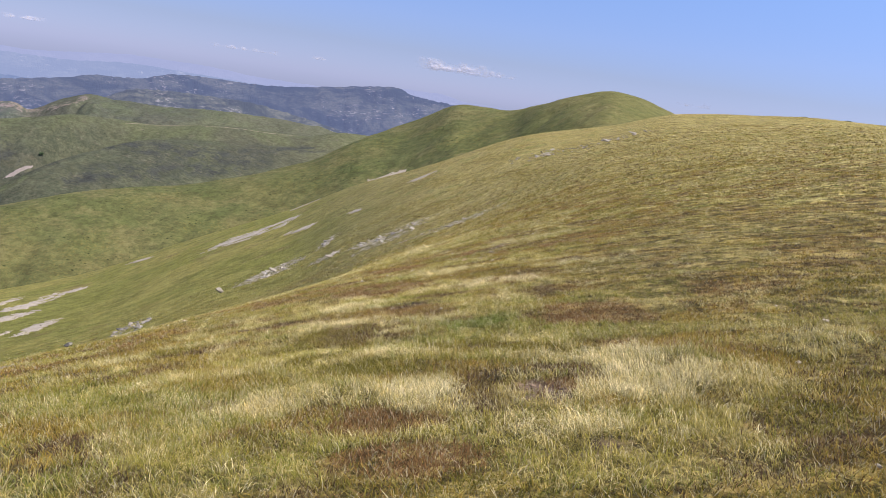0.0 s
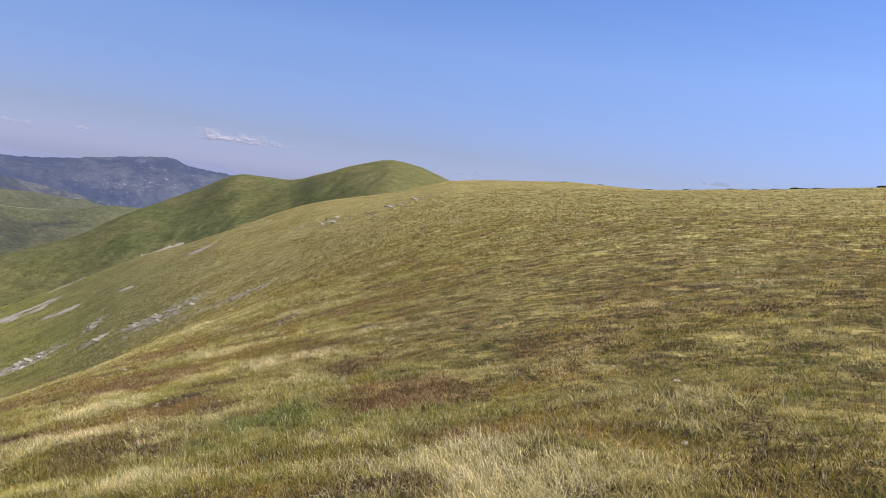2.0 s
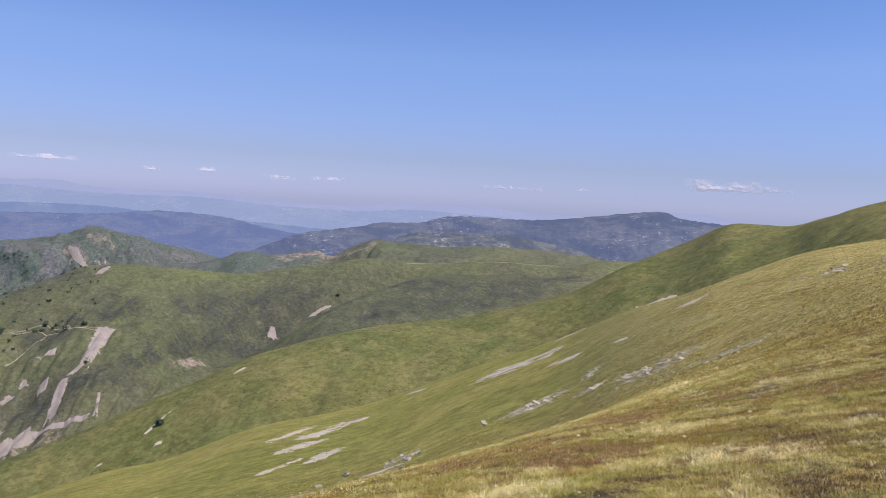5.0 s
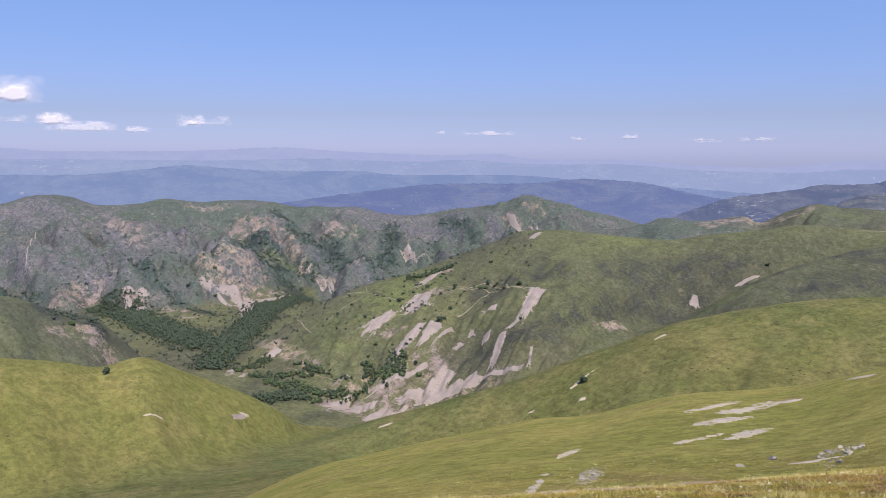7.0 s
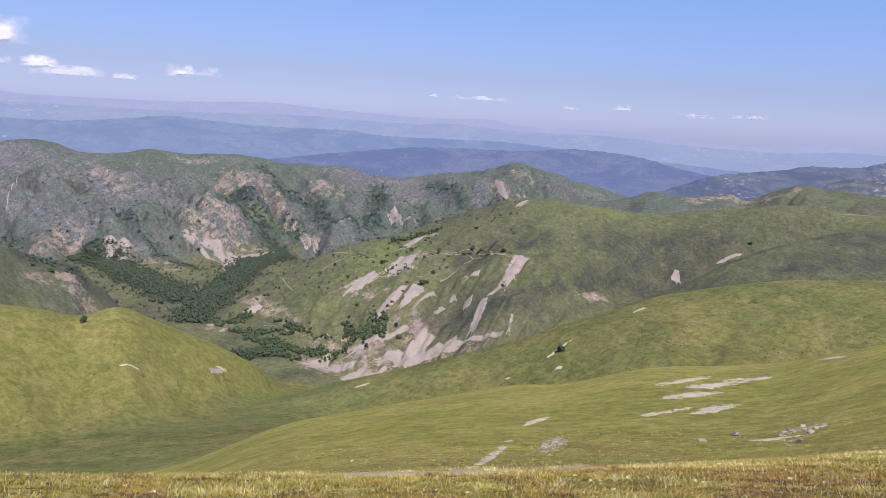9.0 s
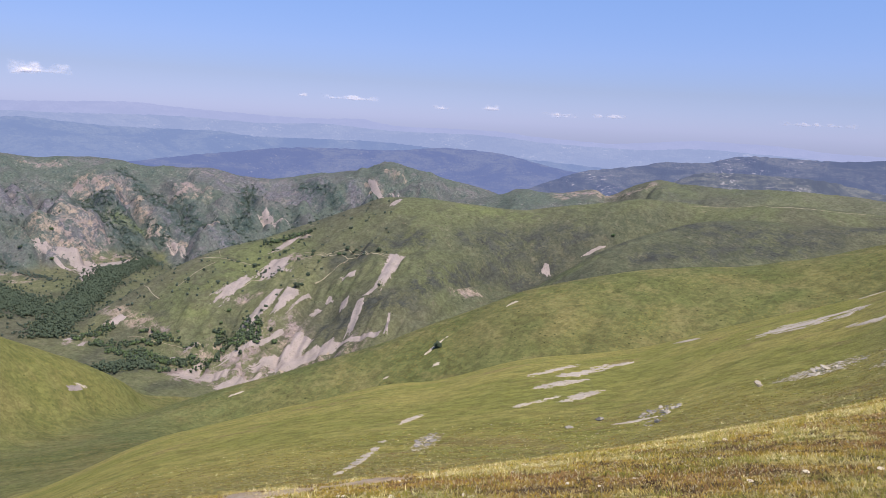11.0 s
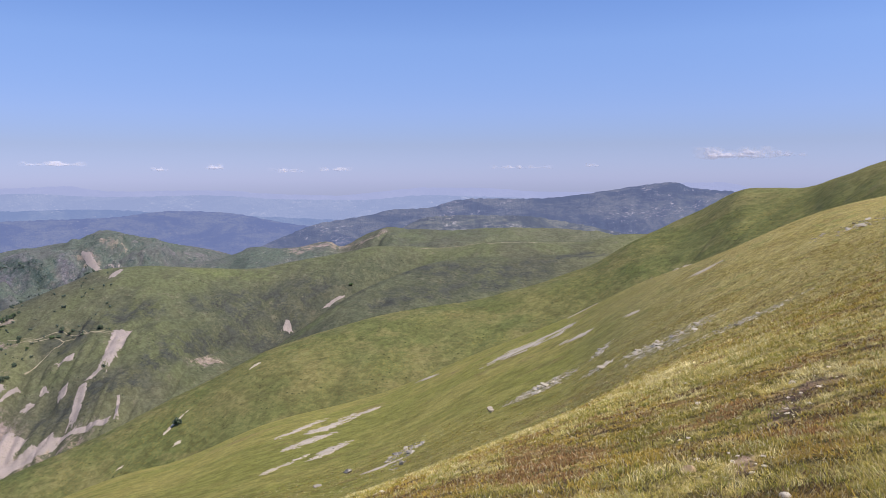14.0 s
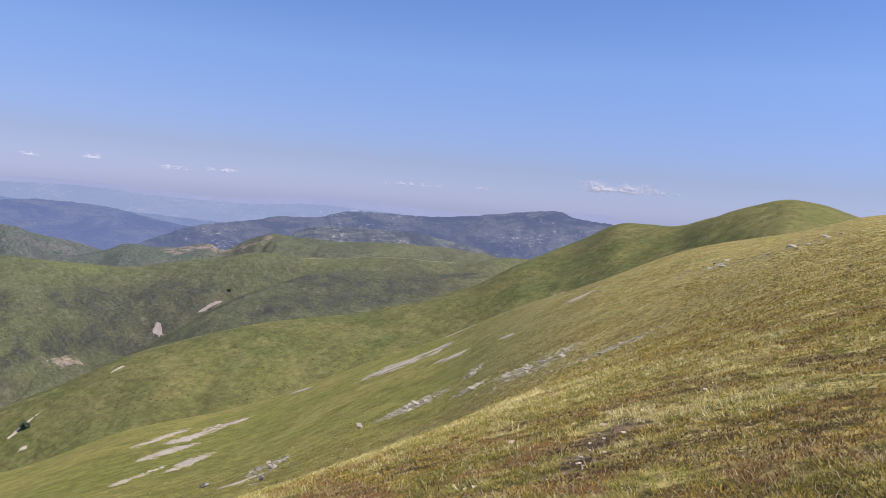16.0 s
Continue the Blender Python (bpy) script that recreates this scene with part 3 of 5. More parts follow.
DARK_SCRUB = [
    (61.53, 2306, 57.87, 1988, 14), (67.29, 2284, 63.71, 1930, 38.2), (75.16, 1977, 69.99, 1732, 13.8), (66.41, 2207, 62.68, 2135, 44.5),
    (56.64, 2467, 57.09, 2070, 28), (52.76, 2458, 50.15, 2352, 19.3), (83.77, 2058, 81.86, 1948, 28.2), (65.09, 2484, 60.11, 2130, 30),
    (80.75, 1253, 77.6, 1265, 22), (49.22, 1319, 43.67, 1347, 24.4), (43.54, 1188, 37.33, 1359, 22.4), (50.02, 1160, 45.24, 1151, 30.8),
    (62.8, 1302, 59.3, 1372, 17.8), (40.31, 1386, 34.23, 1426, 18.6), (27.05, 1247, 22.35, 1317, 22.4),
]
LUSH = [
    (66.5, 640, 62.5, 820, 42), (80.0, 520, 66.5, 640, 50), (35.5, 1215, 30.9, 1255, 16),
    (64.07, 883, 60.42, 735, 47.1), (40.2, 1503, 35.52, 1509, 23.9), (70.38, 1389, 69.18, 1331, 18.4), (61.05, 1327, 54.92, 1426, 48.5),
    (63.66, 1314, 60.2, 1265, 25.3), (66.42, 2184, 64.36, 2179, 17.9),
]
WOOD_STRIPS = [
    (77.76, 1885, 74.97, 1783, 34), (75.75, 1799, 71.11, 1474, 42), (63.72, 1916, 66.6, 1701, 22), (66.17, 1793, 70.1, 1341, 34),
    (71.0, 1100, 64.2, 1127, 22),
]
BUSH_STRIPS = [
    (67.25, 1240, 62.98, 1222, 11.3), (64.63, 1183, 61.14, 1140, 15), (61.14, 1140, 58.92, 1141, 11.5), (58.69, 1184, 55.93, 1180, 28.3),
    (66.13, 1199, 62.92, 1113, 9.6), (68.39, 1276, 66.25, 1295, 11.6), (63.7, 1250, 60.24, 1174, 4.7), (55.36, 1449, 52.31, 1446, 7.6),
]
SCRUB_STRIPS = [
    (61.53, 2306, 57.87, 1988, 9.8), (67.29, 2284, 63.71, 1930, 36.6), (75.16, 1977, 69.99, 1732, 9.6), (66.41, 2207, 62.68, 2135, 40.2),
    (56.64, 2467, 57.09, 2070, 26.8), (52.76, 2458, 50.15, 2352, 13.4), (83.77, 2058, 81.86, 1948, 28.2), (65.09, 2484, 60.11, 2130, 23.8),
    (80.75, 1253, 77.6, 1265, 18),
]
HEATHER = [
    (37.8, 1400, 32.0, 1440, 34), (36.0, 1330, 33.5, 1370, 26),
    (23.49, 1413, 15.5, 1467, 39.3), (27.09, 1254, 23.42, 1311, 25.9), (14.58, 1518, 10.96, 1608, 24.2), (30.9, 1436, 28.57, 1305, 8.8),
    (20.93, 1349, 16.21, 1410, 21),
]
SHRUBS = [(41.84, 715.5), (54.61, 1152.2), (51.84, 1359.5), (46.83, 1304.5), (51.38, 1331.7), (53.04, 1255.4), (55.6, 1216.2), (29.14, 1448.9), (48.78, 1334.8), (49.24, 1342.3), (49.86, 1333.6), (56.16, 1374.1), (53.65, 1458.1), (52.92, 1357.8), (59.81, 1379.6), (60.86, 1363.3), (58.01, 1252.0), (54.87, 1179.3), (59.05, 1202.7), (61.63, 1225.6), (62.9, 1208.9), (67.89, 1800.3), (69.84, 1851.7), (71.73, 1876.9), (72.88, 1834.8), (73.95, 1906.1), (63.63, 2008.8), (65.47, 1919.8), (69.82, 1974.3), (76.42, 1984.0), (78.5, 1970.7), (79.57, 1231.4), (77.59, 782.7), (52.2, 1289.4)]
# the same with a number of slabs
OUTCROPS = [
    (13.48, 162, 6.2, 5.1, 61, 14),
    (9.66, 171, 1.5, 4.7, -4, 5),
    (9.64, 141, 2.9, 1.9, -49, 5),
    (4.25, 124, 4.4, 10.5, -13, 18),
    (0.32, 97, 2.8, 6.1, 30, 12),
    (6.81, 130, 5.8, 1.2, -65, 6),
    (41.55, 146, 34.6, 1.7, 128, 12),
    (24.94, 155, 6.3, 1.7, 105, 6),
    (23.64, 159, 2.4, 5.8, 30, 5),
    (24.27, 145, 14.4, 1.3, 109, 5),
    (-7.22, 170, 23.7, 8.0, -56, 10),
    (-11.94, 174, 8.8, 6.6, 50, 5),
]
BOULDERS = [(17.71, 157.4, 1.4), (28.6, 156.3, 1.9), (30.66, 148.3, 2.6), (24.26, 133.5, 1.2), (17.84, 162.9, 1.3), (36.81, 168.0, 0.6), (29.9, 216.9, 0.7)]
STONES = [(0.3, 17.5), (-0.0, 16.2), (-0.6, 5.5), (3.0, 5.9), (-10.4, 28.6), (1.0, 22.1), (-5.6, 26.7), (0.7, 22.1), (-12.8, 27.7), (-10.5, 28.6), (-6.4, 22.0), (-15.5, 27.9), (-20.8, 23.0), (-7.4, 23.6), (-8.3, 21.9), (-6.5, 17.7), (-8.6, 20.8), (-7.7, 23.3), (-9.3, 18.6), (-5.3, 27.1), (1.8, 27.3), (2.4, 28.3), (2.1, 26.3), (0.7, 22.1), (3.7, 30.5), (-2.7, 28.7), (0.4, 27.8), (1.6, 24.4)]
STONES_MORE = [(-0.2, 33.4), (0.4, 28.0), (0.5, 24.0), (-2.8, 22.4), (-2.2, 21.2), (-0.8, 21.3), (-0.8, 21.9), (1.4, 20.2), (-1.5, 21.5), (-0.1, 33.5), (3.5, 29.8), (-5.5, 18.8), (-6.4, 17.8), (-5.3, 18.7), (-4.2, 19.9), (-9.5, 31.6), (-10.4, 17.1), (-6.3, 18.3), (-7.1, 25.1), (0.8, 16.1), (-0.7, 12.2), (-0.7, 12.0), (0.1, 11.0), (-4.8, 15.4), (-5.7, 17.2), (-4.9, 12.8), (-2.6, 9.0), (-3.7, 8.0), (-5.1, 9.6), (-7.7, 13.5), (-3.3, 5.7), (2.3, 3.5), (4.1, 8.9), (4.1, 7.7), (-3.8, 22.7), (0.4, 24.0)]
CLOUDS = [
    (81.9, 276, 233, 99), (82.3, 138, 163, 35), (79.8, 139, 177, 49), (78.0, 102, 353, 42), (74.7, 96, 141, 25),
    (70.2, 141, 262, 53), (52.9, 97, 53, 14), (49.3, 92, 304, 21), (42.7, 63, 85, 21), (39.0, 74, 106, 35),
    (34.0, 61, 177, 18), (30.2, 62, 177, 14), (1.1, 126, 389, 53), (-2.3, 125, 177, 28), (16.2, 69, 353, 14),
    (33.5, 51, 141, 14), (11.0, 77, 85, 11), (-34.5, 229, 159, 21), (-16.4, 110, 177, 28),
]
# worn tracks along the hills: bearing and distance from bend to bend
TRAILS = [
    [(52.52, 1379.2), (50.65, 1347.4), (48.97, 1342.0), (47.64, 1309.8), (45.95, 1291.6)],
    [(60.28, 1437.2), (58.82, 1417.0), (57.72, 1403.1), (56.41, 1381.8)],
    [(58.78, 1446.3), (58.6, 1425.1), (58.49, 1417.4)],
    [(56.91, 1316.0), (56.37, 1337.4), (55.44, 1338.0), (54.5, 1306.8)],
    [(53.55, 1294.2), (52.42, 1276.2)],
    [(51.66, 1281.3), (50.2, 1304.4), (49.12, 1326.6)],
    [(59.0, 1402.1), (60.62, 1377.8), (61.69, 1354.5)],
    [(63.91, 1400.9), (63.5, 1358.5), (62.9, 1330.9)],
    [(24.0, 1593.4), (22.29, 1631.6), (20.59, 1632.0), (18.5, 1609.5), (16.3, 1632.6), (14.0, 1655.7), (12.2, 1687.2)],
    [(65.08, 1260.2), (63.5, 1228.2), (62.21, 1203.3), (61.21, 1190.1), (59.84, 1179.2)],
    [(51.9, 1352.5), (49.67, 1334.0), (47.71, 1309.4), (45.93, 1285.0)],
]
RIM_SHRUBS = [(-36.5, 196), (-38.2, 194), (-39.6, 192), (-41, 190), (-42.3, 188), (-46.4, 182), (-47.5, 181), (-24.2, 262), (-27.0, 251), (-30.5, 232), (-33.5, 214)]
BUSHES = [(54.77, 1419.4), (54.5, 1419.9), (55.72, 1441.2), (56.21, 1374.0), (55.85, 1381.0), (52.76, 1430.1), (52.94, 1422.6), (52.23, 1453.2), (51.77, 1453.6), (51.91, 1352.9), (49.42, 1334.3), (48.55, 1341.9), (48.01, 1309.4), (54.19, 1279.7), (52.64, 1261.5), (54.49, 1252.6), (55.26, 1230.2), (56.69, 1239.1), (54.14, 1321.1), (46.73, 1198.9), (57.81, 1403.1), (57.34, 1395.7), (55.36, 1359.4), (54.02, 1405.4), (53.87, 1405.8), (55.03, 1396.9), (55.88, 1201.7)]
# what grows near the walk: bearing, distance, half length, half width, heading
RUST = [(0.56, 17.4, 0.7, 0.6, -38), (8.64, 17.8, 2.39, 0.5, -62), (8.05, 15.4, 1.16, 0.4, -55), (-2.65, 14.6, 0.2, 0.5, 30), (-3.53, 22.4, 0.25, 0.7, -39), (1.1, 32.2, 1.7, 0.9, -77), (15.29, 8.7, 1.34, 1.0, -50), (-7.33, 6.8, 0.77, 1.0, -51), (-30.75, 1.6, 0.34, 0.6, 19), (-39, 1.6, 0.69, 0.8, 9), (-178.7, 2.4, 0.2, 0.2, -46), (158, 3.3, 0.45, 0.35, -23), (165, 4.1, 0.47, 0.3, -10), (1.28, 17.7, 0.66, 1.1, -20), (-11.39, 17.7, 0.48, 0.87, -41), (-8.34, 14.5, 0.3, 0.44, -13)]
MOSS = [(-0.74, 13.9, 0.25, 0.4, -26), (3.31, 17.9, 0.57, 0.88, -31), (-0.31, 20.7, 1.09, 0.54, -59), (-2.82, 30.2, 1.89, 1.2, -71), (158.7, 0.7, 1.1, 0.7, -44), (133, 2.0, 0.5, 0.32, -25), (173, 2.3, 0.2, 0.14, -26), (-158, 3.8, 0.34, 0.43, -1), (-0.76, 16.3, 0.36, 0.58, 34)]
SOIL = [(-2.05, 16.4, 0.8, 0.2, 70), (-0.59, 13.4, 0.5, 0.12, -85), (1.8, 7.3, 0.37, 0.8, -29), (47.1, 3.2, 0.21, 0.32, 58), (139.6, 1.7, 0.14, 0.18, -28), (17.4, 4.6, 0.39, 0.4, -8), (178, 2.5, 0.28, 0.34, 33), (-177.5, 3.9, 0.11, 0.22, 12), (-1.9, 16.7, 0.95, 0.18, 79), (-3.21, 18.6, 0.79, 0.3, 58)]
STRAWY = [(5.08, 28.4, 5.0, 4.0, -66), (0.19, 32, 7.8, 2.8, -71), (58.6, 1.7, 0.29, 0.44, 2), (159, 2.5, 0.41, 0.16, -32), (179.8, 3.4, 0.41, 0.3, 20), (157.8, 2.6, 0.29, 0.48, -1), (-159.3, 2.1, 0.53, 0.76, 10), (-117.8, 2.9, 0.51, 1.14, 5), (-6.19, 19.9, 1.43, 1.9, 31)]
FRESH = [(-1.27, 16.9, 0.2, 0.45, 35), (20, 1.4, 0.5, 0.3, 20)]


# ---- landforms ----
CX, CY = 1.0, 8.0


def curve(rows, column, b):
    """A smooth curve through one column of a ridge's rows, by bearing (monotone between the rows)."""
    rows = sorted(rows)
    x = np.array([r[0] for r in rows], float)
    y = np.array([r[column] for r in rows], float)
    h, d = np.diff(x), np.diff(y) / np.diff(x)
    m = np.zeros(len(x))
    m[0], m[-1] = d[0], d[-1]
    same = d[:-1] * d[1:] > 0
    with np.errstate(divide="ignore", invalid="ignore"):
        mean = (h[:-1] + h[1:]) * 3 / ((h[:-1] + 2 * h[1:]) / d[1:] + (2 * h[:-1] + h[1:]) / d[:-1])
    m[1:-1] = np.where(same, mean, 0)
    b = np.clip(b, x[0], x[-1])
    i = np.clip(np.searchsorted(x, b) - 1, 0, len(x) - 2)
    t = (b - x[i]) / h[i]
    return ((1 + 2 * t) * (1 - t) ** 2 * y[i] + t * (1 - t) ** 2 * h[i] * m[i]
            + t * t * (3 - 2 * t) * y[i + 1] + t * t * (t - 1) * h[i] * m[i + 1])


def lattice(ix, iy, seed):
    n = (ix.astype(np.int64) * 374761393 + iy.astype(np.int64) * 668265263 + seed * 1442695041) & 0x7FFFFFFF
    n = ((n ^ (n >> 13)) * 1274126177) & 0x7FFFFFFF
    n = ((n ^ (n >> 16)) * 2246822519) & 0x7FFFFFFF
    return (n & 0xFFFFF) / float(0xFFFFF)


def wave(x, y, seed=0):
    """Smooth noise from -1 to 1, one hump a unit."""
    x, y = np.asarray(x, float), np.asarray(y, float)
    ix, iy = np.floor(x), np.floor(y)
    u, v = x - ix, y - iy
    u, v = u * u * u * (u * (u * 6 - 15) + 10), v * v * v * (v * (v * 6 - 15) + 10)
    a, b = lattice(ix, iy, seed), lattice(ix + 1, iy, seed)
    c, d = lattice(ix, iy + 1, seed), lattice(ix + 1, iy + 1, seed)
    return (a + (b - a) * u + (c - a) * v + (a - b - c + d) * u * v) * 2 - 1


def waves(x, y, octaves, seed=0):
    out, amp, total = 0.0, 1.0, 0.0
    for k in range(octaves):
        out = out + amp * wave(x * 2 ** k + 17.3 * k, y * 2 ** k - 9.1 * k, seed + k)
        total += amp
        amp *= 0.5
    return out / total


def near_slope(x, y):
    """The slope underfoot, x and y from the middle of the walk."""
    return -0.98 + 0.24 * x - 0.161 * y - 0.00496 * x * x + 0.0068 * x * y


def hillside(b, r):
    """The walked hillside out to its brow and over it."""
    dx, dy = -np.sin(np.radians(b)), np.cos(np.radians(b))
    rc, zc, zm = curve(HILLSIDE, 1, b), curve(HILLSIDE, 2, b), curve(HILLSIDE, 3, b)
    r0, r1 = 25.0, 110.0
    rn = np.minimum(r, r0)
    inner = near_slope(rn * dx, rn * dy)
    z0 = near_slope(r0 * dx, r0 * dy)
    m0 = 0.24 * dx - 0.161 * dy + 2 * r0 * (-0.00496 * dx * dx + 0.0068 * dx * dy)
    mc = (zc - 0.6) / rc
    m1 = 0.5 * ((zm - z0) / (r1 - r0) + (zc - zm) / (rc - r1))

    def hermite(ra, za, ma, rb, zb, mb):
        t = np.clip((r - ra) / (rb - ra), 0, 1)
        return ((1 + 2 * t) * (1 - t) ** 2 * za + t * (1 - t) ** 2 * (rb - ra) * ma
                + t * t * (3 - 2 * t) * zb + t * t * (t - 1) * (rb - ra) * mb)

    z = np.where(r < r0, inner, np.where(r < r1, hermite(r0, z0, m0, r1, zm, m1), hermite(r1, zm, m1, rc, zc, mc)))
    over = np.maximum(r - rc, 0)
    fall = np.where(over < 150, 0.0018 * over ** 2, 0.54 * over - 40.5)
    return np.where(r > rc, zc + mc * over - fall, z)


def ribs(b, r, period, slant, seed):
    """Ribs (towards 1) and gullies (0) down a mountainside: period in degrees of bearing, slant in degrees for each metre outward."""
    u, v = (b + slant * (r - 1500)) / period, r / (46.0 * period)
    bend = waves(u * 0.7, v * 0.8, 4, seed + 5)
    main = np.abs(wave(u + 0.7 * bend, 0.45 * v + 0.3 * bend, seed))
    return main + 0.5 * np.abs(wave(2.3 * u + bend, 1.6 * v, seed + 1)) + 0.28 * np.abs(wave(5 * u + bend, 4 * v, seed + 2)) + 0.16 * np.abs(wave(11 * u + bend, 9 * v, seed + 3))


def ridge(rows, b, r, front, back, width, gully=0.0, period=4.0, slant=0.0, seed=0):
    """A ridge with its crest rounded over width, ribbed by gullies down its near side."""
    rc, zc = curve(rows, 1, b), curve(rows, 2, b)
    lo, hi = min(row[0] for row in rows), max(row[0] for row in rows)
    zc = zc - 40 * np.maximum(0, np.maximum(lo - b, b - hi))
    d = rc - r
    z = zc - np.where(d > 0, front, back) * (np.sqrt(d * d + width * width) - width)
    if gully:
        z = z + gully * (ribs(b, r, period, slant, seed) - 0.65) * np.clip(d / 260, 0, 1)
    return z


def valley_floor(b, r):
    """The valley bottom, and the shallow basin at its head."""
    deep = np.interp(r, [0, 300, 600, 1130, 1700, 2500, 5200], [-190, -215, -292, -420, -470, -540, -600])
    basin = np.interp(r, [0, 330, 450, 550, 650, 760, 900], [-176, -182, -212, -242, -276, -316, -372])
    f = np.clip((b - 56) / 9, 0, 1)
    return deep + (np.maximum(basin, deep) - deep) * f * f * (3 - 2 * f)


def land(x, y, cover=False):
    """Height of the ground at x, y; with cover also how far each landform shows there."""
    x, y = np.asarray(x, float), np.asarray(y, float)
    px, py = x - CX, y - CY
    r, b = np.hypot(px, py), np.degrees(np.arctan2(-px, py))
    b = np.where(b > 175, b - 360, b)
    # the hollow between the scree hill and the lobe before it
    hollow = 46 * np.exp(-((r - curve(HILL_LOBE, 1, b) - 95) / 75) ** 2) * np.clip((b - 19) / 8, 0, 1) * np.clip((42 - b) / 4, 0, 1)
    parts = [
        hillside(b, r),
        ridge(SPUR_AND_PEAK, b, r, 0.24 + 0.06 * np.clip(b / 40, 0, 1), 0.5, 60, 8, 6.0, 0.03, 3),
        ridge(SCREE_HILL, b, r, 0.43, 0.45, 55, 27, 5.5, 0.02, 11) - hollow,
        ridge(LEFT_SPUR, b, r, 0.36, 0.5, 40, 13, 6.0, -0.03, 21),
        ridge(LEFT_SHOULDER, b, r, 0.42, 0.5, 40, 26, 4.0, -0.012, 31),
        ridge(ROCKY_RANGE, b, r, 0.31, 0.4, 45, 108, 6.5, -0.0085, 41),
        np.maximum(ridge(HILL_LOBE, b, r, 0.36, 0.3, 35, 20, 6.0, 0.02, 55), -900),
        ridge(KNOB_RIDGE, b, r, 0.3, 0.4, 30, 40, 4.0, 0.006, 51),
        valley_floor(b, r),
    ]
    stack = np.array(parts)
    k = np.clip(r * 0.005, 0.05, 4.5) + 11 * np.clip((b - 44) / 12, 0, 1) * np.exp(-((r - 620) / 280) ** 2)
    top = stack.max(0)
    share = np.exp((stack - top) / k)
    z = top + k * np.log(share.sum(0))
    # lumps of every size, each only where it is small against the way to the walk
    rough = np.where(share[0] > 0.5, 0.3, np.where(share[1] + share[3] > 0.5, 1.5, 1)) + 1.6 * (share[5] + 0.5 * share[7] + 0.3 * share[4])
    for size, seed in ((160, 61), (60, 62), (22, 63), (8, 64), (3, 65), (1.1, 66)):
        z = z + 0.016 * size * np.clip(r / (6 * size) - 0.45, 0, 1) * wave(x / size, y / size, seed) * rough
    # broken ribs of the rocky range
    rocky = (share[5] + 0.5 * share[7]) * np.clip(1.5 - (b - 66) / 14, 0.4, 1)
    for size, tall, seed in ((120, 13, 67), (50, 7, 68), (22, 3.5, 69)):
        z = z + rocky * tall * (0.45 - np.abs(wave(x / size + 0.5 * wave(y / size, x / size, seed + 5), y / size, seed))) * np.clip((curve(ROCKY_RANGE, 1, b) - r) / 60, 0.15, 1)
    near = np.clip(1 - r / 60, 0, 1)
    z = z + near * (0.05 * wave(x / 1.7, y / 1.7, 71) + 0.03 * wave(x / 0.6, y / 0.6, 72))
    return (z, share / share.sum(0)) if cover else z


def spots(rows, x, y):
    """1 inside the patches of a list, 0 outside, with ragged rims."""
    out = 0 * x
    for b, r, half_length, half_width, heading in rows:
        x0, y0 = place(b, r)
        h = radians(heading)
        dx, dy = x - x0, y - y0
        u, v = (dx * math.cos(h) + dy * math.sin(h)) / half_length, (dy * math.cos(h) - dx * math.sin(h)) / half_width
        out = np.maximum(out, np.clip(2.0 * (1.25 - np.hypot(u, v)), 0, 1))
    return np.clip(out * (1 + 0.9 * wave(x / 0.22, y / 0.22, 97)), 0, 1)


def strips(rows, x, y):
    """1 along the strips of a list, 0 away from them, with soft uneven rims."""
    out = 0 * x
    for b0, r0, b1, r1, width in rows:
        x0, y0 = place(b0, r0)
        ex, ey = place(b1, r1)[0] - x0, place(b1, r1)[1] - y0
        f = np.clip(((x - x0) * ex + (y - y0) * ey) / (ex * ex + ey * ey + 1e-6), 0, 1)
        d = np.hypot(x - x0 - f * ex, y - y0 - f * ey) / width
        out = np.maximum(out, np.clip(1.6 - d, 0, 1))
    return np.clip(out * (1 + 0.5 * wave(x / 14, y / 14, 98)), 0, 1)


def heath(x, y):
    """Where low brown-green heath grows between the grass: 0 to 1."""
    n = 0.4 * waves(x / 3.6 + 0.25 * y, y / 2.2, 3, 81) + 0.8 * waves(x / 1.1 + 0.2 * y, y / 0.8, 3, 88) + 0.2 * wave(x / 11, y / 7, 86)
    f = np.clip(n * 2.8 + 0.6, 0, 1)
    return np.clip(f + spots(RUST + MOSS, x, y) - spots(STRAWY + FRESH, x, y), 0, 1)


def make_mesh(name, verts, faces, material, smooth=True):
    """A mesh from arrays: verts n x 3, faces m x 4 or m x 3."""
    me = bpy.data.meshes.new(name)
    verts, faces = np.asarray(verts, np.float32), np.asarray(faces, np.int32)
    m, k = faces.shape
    me.vertices.add(len(verts))
    me.vertices.foreach_set("co", verts.ravel())
    me.loops.add(m * k)
    me.loops.foreach_set("vertex_index", faces.ravel())
    me.polygons.add(m)
    me.polygons.foreach_set("loop_start", np.arange(m, dtype=np.int32) * k)
    if smooth:
        me.polygons.foreach_set("use_smooth", np.ones(m, bool))
    me.materials.append(material)
    me.update(calc_edges=True)
    return me


def grid_faces(rows, cols, closed=False):
    i, j = np.meshgrid(np.arange(rows - 1), np.arange(cols if closed else cols - 1), indexing="ij")
    a, b = i * cols + j, i * cols + (j + 1) % cols
    return np.stack([a, b, b + cols, a + cols], -1).reshape(-1, 4)


def place(b, r):
    """The spot at a bearing and distance from the middle of the walk."""
    return CX - r * math.sin(radians(b)), CY + r * math.cos(radians(b))


GRID = {}


